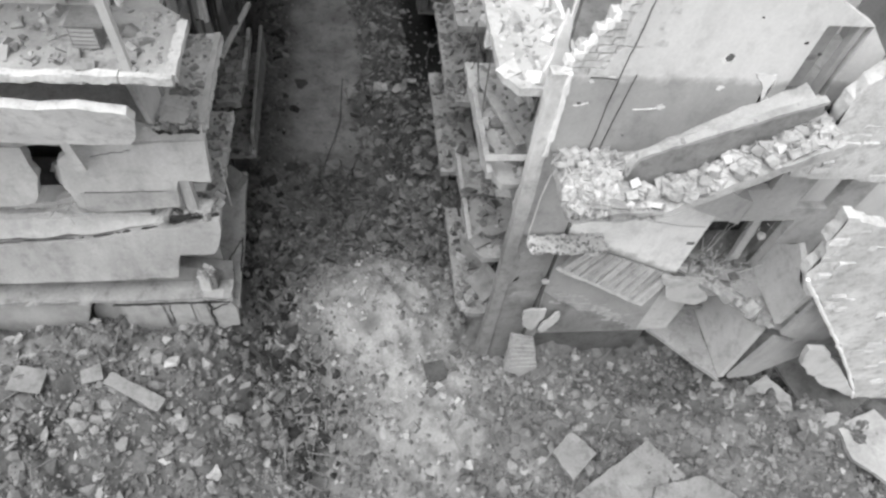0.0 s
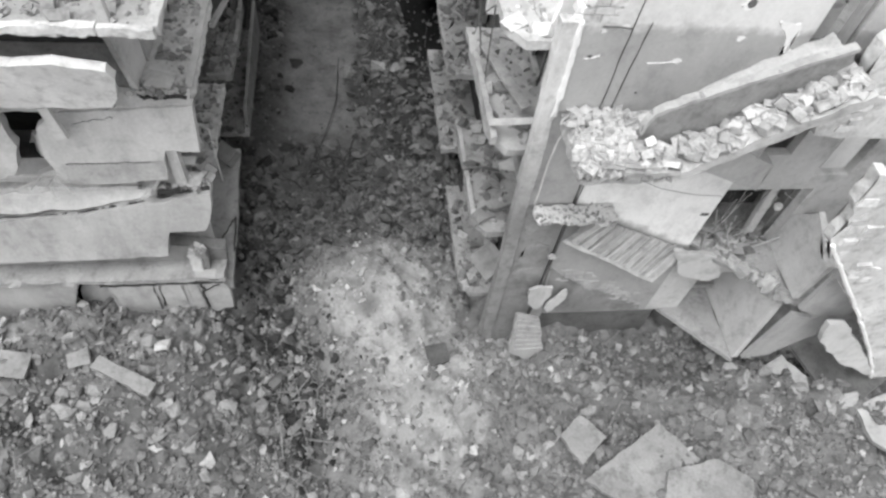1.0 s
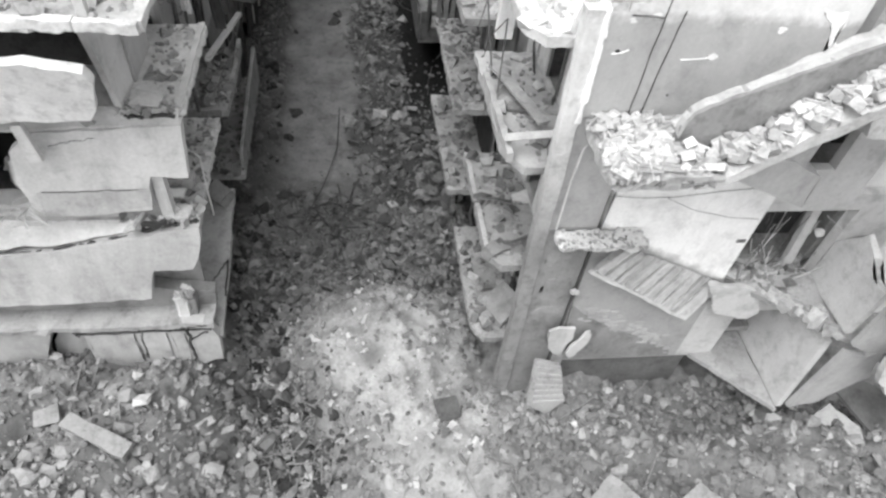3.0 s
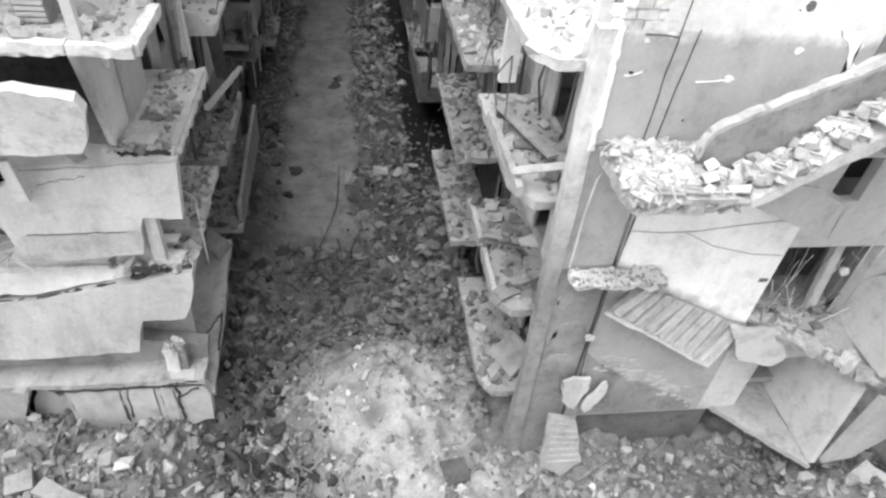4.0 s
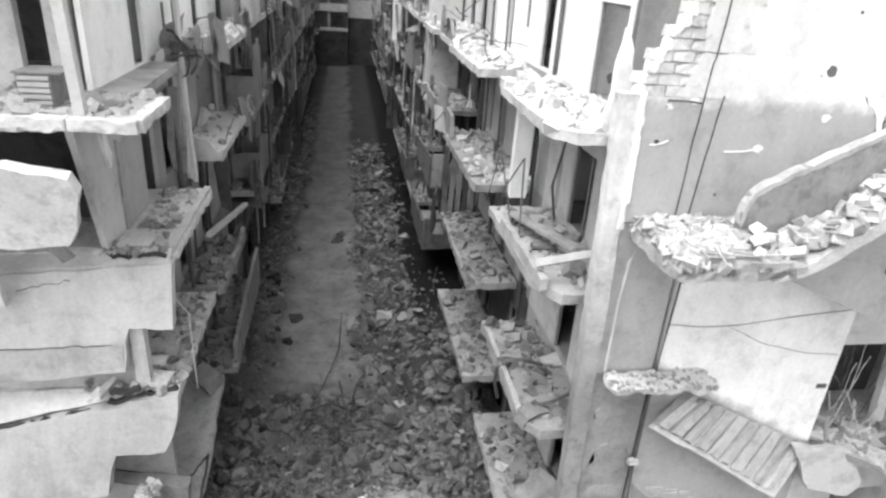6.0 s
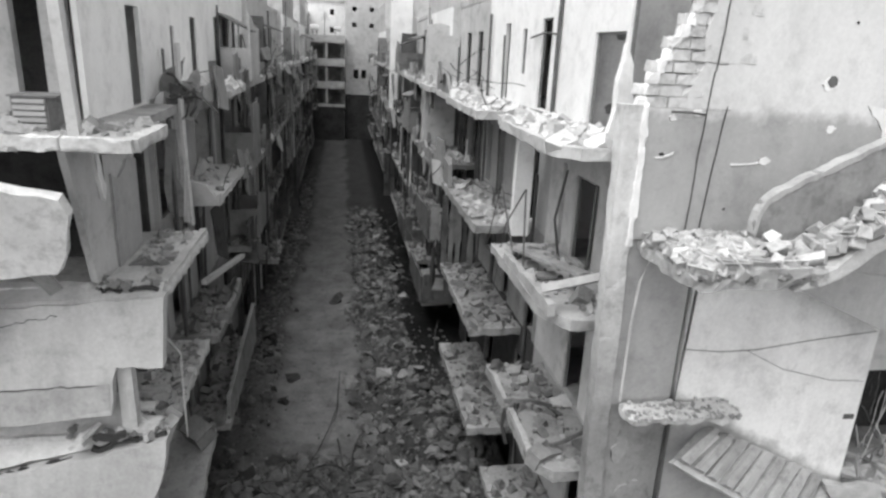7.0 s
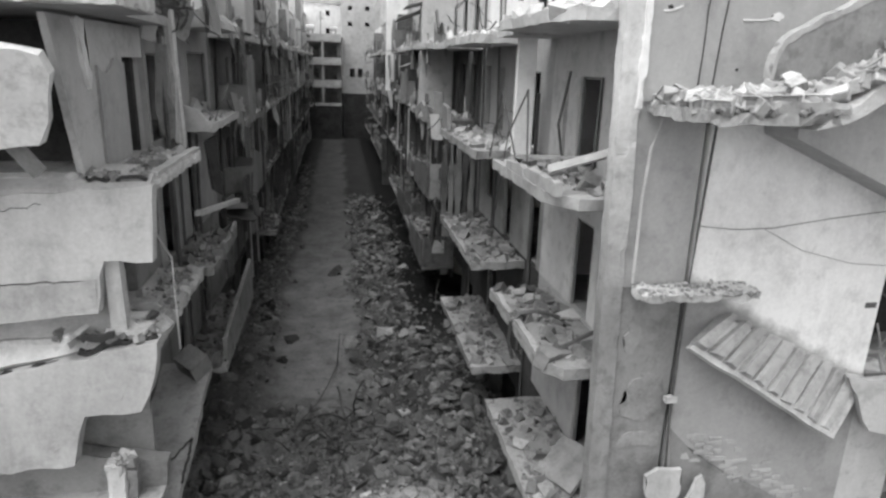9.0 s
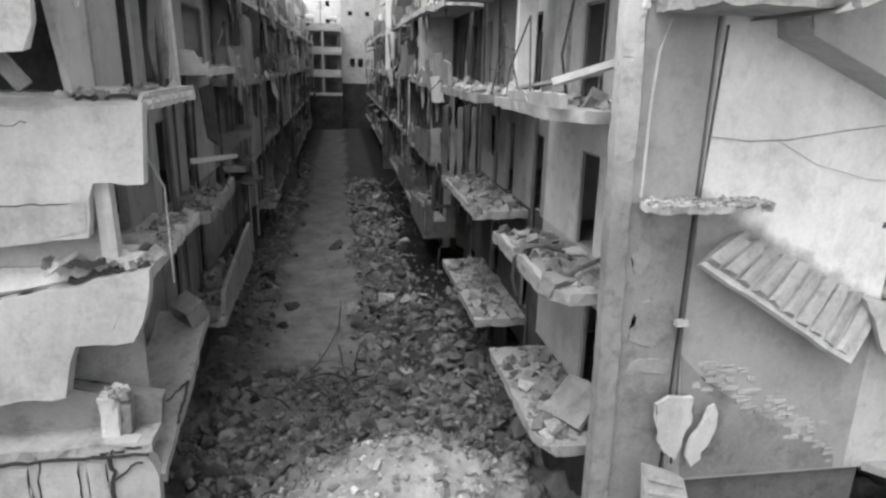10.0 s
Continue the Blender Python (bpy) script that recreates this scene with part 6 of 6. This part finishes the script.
def flat_slab(x, y, pts, thick, label, material, tilt=(0, 0), turn=0, up=0.1):
    bm = prism(NB(), [(p[0], p[1], 0.02) for p in pts], -thick / 2, thick / 2, "z", 0.0, 0.3)
    bmesh.ops.transform(bm, matrix=pose(x, y, float(ground_z(x, y)) + up, tilt[0], tilt[1], turn), verts=bm.verts)
    return tagged(part("concrete_slab", bm, material), label, "slab", "large pieces in the rubble")


for pts, words in (([(5.43, 5.02, 0.84), (6.15, 5.57, 0.96), (6.76, 4.85, 0.94), (5.93, 4.15, 0.82)], "grey square concrete slab lying flat on rubble"),
                   ([(5.86, 3.71, 0.9), (8.44, 5.13, 1.04), (9.32, 3.99, 1.08), (8.35, 3.3, 1.02), (7.4, 2.6, 0.94)], "large cracked grey floor slab lying on rubble"),
                   ([(8.2, 3.71, 1.2), (9.74, 3.92, 1.24), (10.58, 3.27, 1.24), (10.3, 2.5, 1.14), (7.7, 2.5, 1.14)], "grey floor slab overlapping another on the rubble"),
                   ([(10.9, 4.6, 0.95), (12.4, 4.9, 1.2), (12.9, 4.0, 1.15), (11.8, 3.4, 1.0)], "broken grey floor slab tilted on rubble")):
    tagged(quad_slab("concrete_slab", pts, 0.14, CONCD, None, "", 0.03, 0.25), words, "slab", "large pieces in the rubble")
flat_slab(2.22, 8.1, [(-0.38, -0.3), (0.3, -0.35), (0.4, 0.28), (-0.3, 0.36)], 0.06, "dark square metal plate on the pale dust mound", METAL, (10, 6), 20, 0.12)
flat_slab(-6.7, 7.3, [(-0.9, -0.2), (0.9, -0.2), (0.9, 0.2), (-0.9, 0.2)], 0.25, "grey broken concrete beam in the rubble", CONCD, (5, 8), -28, 0.2)
flat_slab(-9.8, 7.9, [(-0.5, -0.3), (0.4, -0.4), (0.5, 0.3), (-0.3, 0.4)], 0.12, "grey broken plaster slab on the rubble", CONCD, (20, 10), 0, 0.25)
flat_slab(-8.0, 7.9, [(-0.3, -0.2), (0.35, -0.25), (0.3, 0.25), (-0.3, 0.2)], 0.1, "grey broken plaster slab on the rubble", CONCD, (15, -12), 10, 0.2)
rib = quad_slab("render_slab", [(4.4, 8.2, 2.45), (5.15, 8.25, 2.1), (5.6, 8.0, 0.5), (5.05, 7.9, 0.05), (4.45, 7.95, 0.6)], 0.12, DUSTY, None, "", 0.03, 0.2)
tagged(rib, "ribbed pale render slab leaning at the pillar's foot", "slab", "large pieces in the rubble")
for k in range(7):
    f = (k + 0.5) / 7
    a, b = Vector((4.42, 8.12, 2.35)).lerp(Vector((4.55, 7.87, 0.6)), f), Vector((5.15, 8.17, 2.05)).lerp(Vector((5.55, 7.93, 0.55)), f)
    part("rib", tube(NB(), [a + Vector((0.05, 0, 0)), b], 0.035, 5), DUSTY, rib)
rr = random.Random(12)
for k in range(46):
    x, y = rr.uniform(-10, 13), rr.uniform(3.2, 9.5)
    if (abs(x - 0.3) < 2.2 and 7.5 < y < 12) or (x > 3.3 and y > 8.3) or (x < -3.8 and y > 9.2) or (abs(x + 2.2) < 1.5 and 5 < y < 10):
        continue
    lying("concrete_chunk", x, y, rr.uniform(0.1, 0.26), "grey broken concrete chunk in the rubble", rr.choice((CONC, CONCD, CONCD)), 100 + k, rr.uniform(0.35, 0.8), rr.uniform(0, 360), (rr.gauss(0, 15), rr.gauss(0, 15)))
lying("concrete_chunk", -0.35, 22.1, 0.36, "dark square chunk at the edge of the street rubble", CONCD, 7, 0.7, 20)
lying("concrete_chunk", -2.75, 22.6, 0.34, "burnt round scrap lying on the swept street", CHAR_SHADE, 9, 0.6, 50)
for k in range(14):
    x, y = rr.uniform(0.9, 2.8), rr.uniform(15, 45)
    lying("concrete_chunk", x, y, rr.uniform(0.2, 0.4), "dusty concrete chunk on the street's rubble bank", CONCD, 200 + k, rr.uniform(0.3, 0.7), rr.uniform(0, 360), (rr.gauss(0, 15), rr.gauss(0, 15)))

# ---- rubble ---------------------------------------------------------------
def field(name, n, xr, yr, keep, lo, hi, power, material, label, seed, plate=False):
    g = np.random.default_rng(seed)
    xy = np.stack([g.uniform(*xr, n), g.uniform(*yr, n)], 1)
    xy = xy[g.random(n) < keep(xy[:, 0], xy[:, 1])]
    size = lo + (hi - lo) * g.random(len(xy)) ** power
    return scatter(name, xy, ground_z(xy[:, 0], xy[:, 1]), size, material, label, "rubble", seed, 0.42 if plate else 0.32, 0.22 if plate else 0.75, 0.3 if plate else 0.05, round_shape=lo > 0.075, tilt=0.55 if plate else 0.7)


def mound_at(x, y):
    return np.clip(1.5 * bell(x, y, 0.4, 10.9, 2.3, 2.0) + 1.3 * bell(x, y, 1.6, 6.9, 2.0, 2.8), 0, 1)


def outside(x, y):
    return ~((x > 3.6) & (y > 8.6)) & ~((x < -4.2) & (y > 10.0))


def clump(x, y, scale, seed, lo=0.1):
    return np.clip(0.45 + 0.5 * wob(x, y, scale, seed), lo, 1)


def street_bank(x, y):
    return smooth(-0.45, 0.3, x + 0.3 * wob(x, y, 0.7, 1)) * smooth(52, 36, y) ** 0.5 * (1 - 0.95 * smooth(1.9, 2.5, x) * smooth(19, 25, y))


def street_cross(x, y):
    return smooth(18.4, 15.8, y + 0.5 * wob(x, y, 0.8, 3)) * (1 - 0.8 * bell(x, y, -2.9, 15.9, 0.9, 2.0))


def house_foot(x, y):
    return smooth(-3.0, -3.7, x + 0.25 * wob(x, y, 0.6, 2)) * smooth(80, 20, y) * (1 - 0.8 * bell(x, y, -4, 17.5, 1.2, 4.5))


field("rubble_field", 75000, (-14, 16), (1.5, 15.5), lambda x, y: outside(x, y) * (1 - 0.92 * mound_at(x, y)) * clump(x, y, 1.9, 7), 0.025, 0.16, 2.2, RUB, "grey field of crushed concrete and stone", 21)
field("outer_rubble", 14000, (-16, 18), (-9, 1.8), lambda x, y: smooth(-9.5, -2, y), 0.04, 0.3, 6.0, RUB, "grey broken concrete strewn over the open ground", 30)
field("slab_pieces", 13000, (-14, 16), (1.5, 15), lambda x, y: outside(x, y) * (1 - 0.93 * mound_at(x, y)) * clump(x, y, 1.1, 12, 0.05), 0.1, 0.42, 3.0, RUBP, "flat broken pieces of plaster and concrete in the rubble", 41, True)
field("stones", 6500, (-14, 16), (1.5, 15), lambda x, y: outside(x, y) * (1 - 0.85 * mound_at(x, y)) * clump(x, y, 1.3, 2, 0.04), 0.12, 0.46, 3.4, RUB, "larger grey stones lying in the rubble", 29)
field("pale_rubble", 2600, (-14, 16), (1.5, 12), lambda x, y: outside(x, y) * (0.35 + 0.65 * mound_at(x, y)), 0.03, 0.26, 4, RUBM, "pale broken plaster and blocks in the rubble", 22)
field("mound_gravel", 5500, (-2.5, 5), (3, 13.5), lambda x, y: outside(x, y) * mound_at(x, y) * clump(x, y, 2.7, 4), 0.02, 0.14, 3.0, RUBM, "fine pale gravel on the dust mound", 33)
field("dark_debris", 6500, (-4.5, 2.5), (2, 15), lambda x, y: outside(x, y) * np.clip(1.3 * bell(x, y, -1.95, 7.0, 0.8, 1.5) + bell(x, y, -3.2, 8.9, 1.2, 0.9) + 0.8 * bell(x, y, -3.3, 12, 0.8, 3), 0, 1), 0.08, 0.4, 3.4, CHAR_SHADE, "dark splintered debris in the hollow", 23, True)
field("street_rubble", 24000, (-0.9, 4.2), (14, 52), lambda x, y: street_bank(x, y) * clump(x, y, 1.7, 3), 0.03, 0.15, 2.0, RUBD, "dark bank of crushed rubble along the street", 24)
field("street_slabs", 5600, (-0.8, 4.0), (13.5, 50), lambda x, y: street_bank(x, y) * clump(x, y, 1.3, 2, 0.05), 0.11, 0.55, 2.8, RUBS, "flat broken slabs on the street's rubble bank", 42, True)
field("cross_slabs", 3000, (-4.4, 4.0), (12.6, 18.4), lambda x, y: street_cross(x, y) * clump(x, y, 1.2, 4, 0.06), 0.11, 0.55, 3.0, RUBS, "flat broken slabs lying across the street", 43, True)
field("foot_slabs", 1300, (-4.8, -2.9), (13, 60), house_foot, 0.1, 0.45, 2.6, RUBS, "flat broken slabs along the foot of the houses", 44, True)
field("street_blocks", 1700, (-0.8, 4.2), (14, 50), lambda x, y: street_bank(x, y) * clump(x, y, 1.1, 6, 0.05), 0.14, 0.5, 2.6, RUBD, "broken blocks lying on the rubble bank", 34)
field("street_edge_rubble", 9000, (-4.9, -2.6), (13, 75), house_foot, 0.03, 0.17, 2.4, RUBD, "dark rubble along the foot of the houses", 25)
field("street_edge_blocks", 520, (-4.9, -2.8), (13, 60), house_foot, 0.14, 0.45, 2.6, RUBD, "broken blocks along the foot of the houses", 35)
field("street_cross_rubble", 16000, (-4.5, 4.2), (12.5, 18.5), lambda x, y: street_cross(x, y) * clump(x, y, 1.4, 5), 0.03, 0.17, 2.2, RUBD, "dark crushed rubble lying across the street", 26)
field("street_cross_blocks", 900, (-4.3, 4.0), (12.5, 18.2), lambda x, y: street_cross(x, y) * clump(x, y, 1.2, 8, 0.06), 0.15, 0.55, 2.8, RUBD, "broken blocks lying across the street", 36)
# near-black scraps added to darken the shaded foot of the left houses
field("charred_scraps", 420, (-3.9, 0.4), (13.5, 34), lambda x, y: 0.02 + 0.98 * smooth(-2.4, -3.2, x) * smooth(34, 16, y), 0.06, 0.5, 3.0, CHAR_SHADE, "near-black scraps in place of shade along the street edge", 31)
field("scattered_stones", 110, (-3.2, 0.8), (16, 60), lambda x, y: 0.6 + 0 * x, 0.03, 0.14, 2.0, RUBD, "small stones on the swept strip of street", 27)

# broken sticks and laths in the hollow and the field
sg = random.Random(55)
laths = NB()
for k in range(150):
    x, y = (sg.gauss(-1.9, 0.6), sg.gauss(7.0, 1.1)) if k < 70 else (sg.uniform(-12, 10), sg.uniform(3, 9))
    if not bool(outside(np.float64(x), np.float64(y))):
        continue
    a = Vector((x, y, float(ground_z(x, y)) + 0.06))
    turn, ln = sg.uniform(0, math.tau), sg.uniform(0.3, 1.1)
    b = a + Vector((math.cos(turn) * ln, math.sin(turn) * ln, 0))
    b.z = float(ground_z(b.x, b.y)) + sg.uniform(0.03, 0.25)
    tube(laths, [a, a.lerp(b, 0.5) + Vector((0, 0, sg.uniform(-0.02, 0.03))), b], sg.uniform(0.012, 0.03), 4)
tagged(part("broken_laths", laths, WOOD), "weathered broken laths and rods strewn over the rubble", "debris", "", "stuff")
tangle = thing("rebar_tangle", (-0.9, 16.0, 0.3), "dark tangle of bent rods and wire in the street rubble", "debris")
for k in range(26):
    p = Vector((sg.gauss(-0.9, 0.8), sg.gauss(16.2, 0.7), 0.0))
    p.z = float(ground_z(p.x, p.y)) + 0.1
    pts, d = [p], Vector((sg.uniform(-1, 1), sg.uniform(-1, 1), sg.uniform(0.1, 0.8)))
    for _ in range(6):
        d = (d + Vector((sg.uniform(-0.6, 0.6), sg.uniform(-0.6, 0.6), sg.uniform(-0.7, 0.4)))).normalized()
        q = pts[-1] + d * sg.uniform(0.15, 0.35)
        q.z = max(q.z, float(ground_z(q.x, q.y)) + 0.03)
        pts.append(q)
    part("bent_rod", tube(NB(), pts, sg.uniform(0.014, 0.035), 5), sg.choice((CABLE, METAL, CHAR_SHADE)), tangle)
wire = NB()
tube(wire, [(-2.1, 15.6, 0.3), (-1.9, 16.0, 0.45), (-1.5, 17.6, 0.1), (-1.2, 18.8, 0.06), (-0.9, 20.2, 0.08), (-0.8, 23.0, 0.06)], 0.02, 5)
tagged(part("fallen_cable", wire, CABLE), "thin dark cable lying along the swept street", "cable")
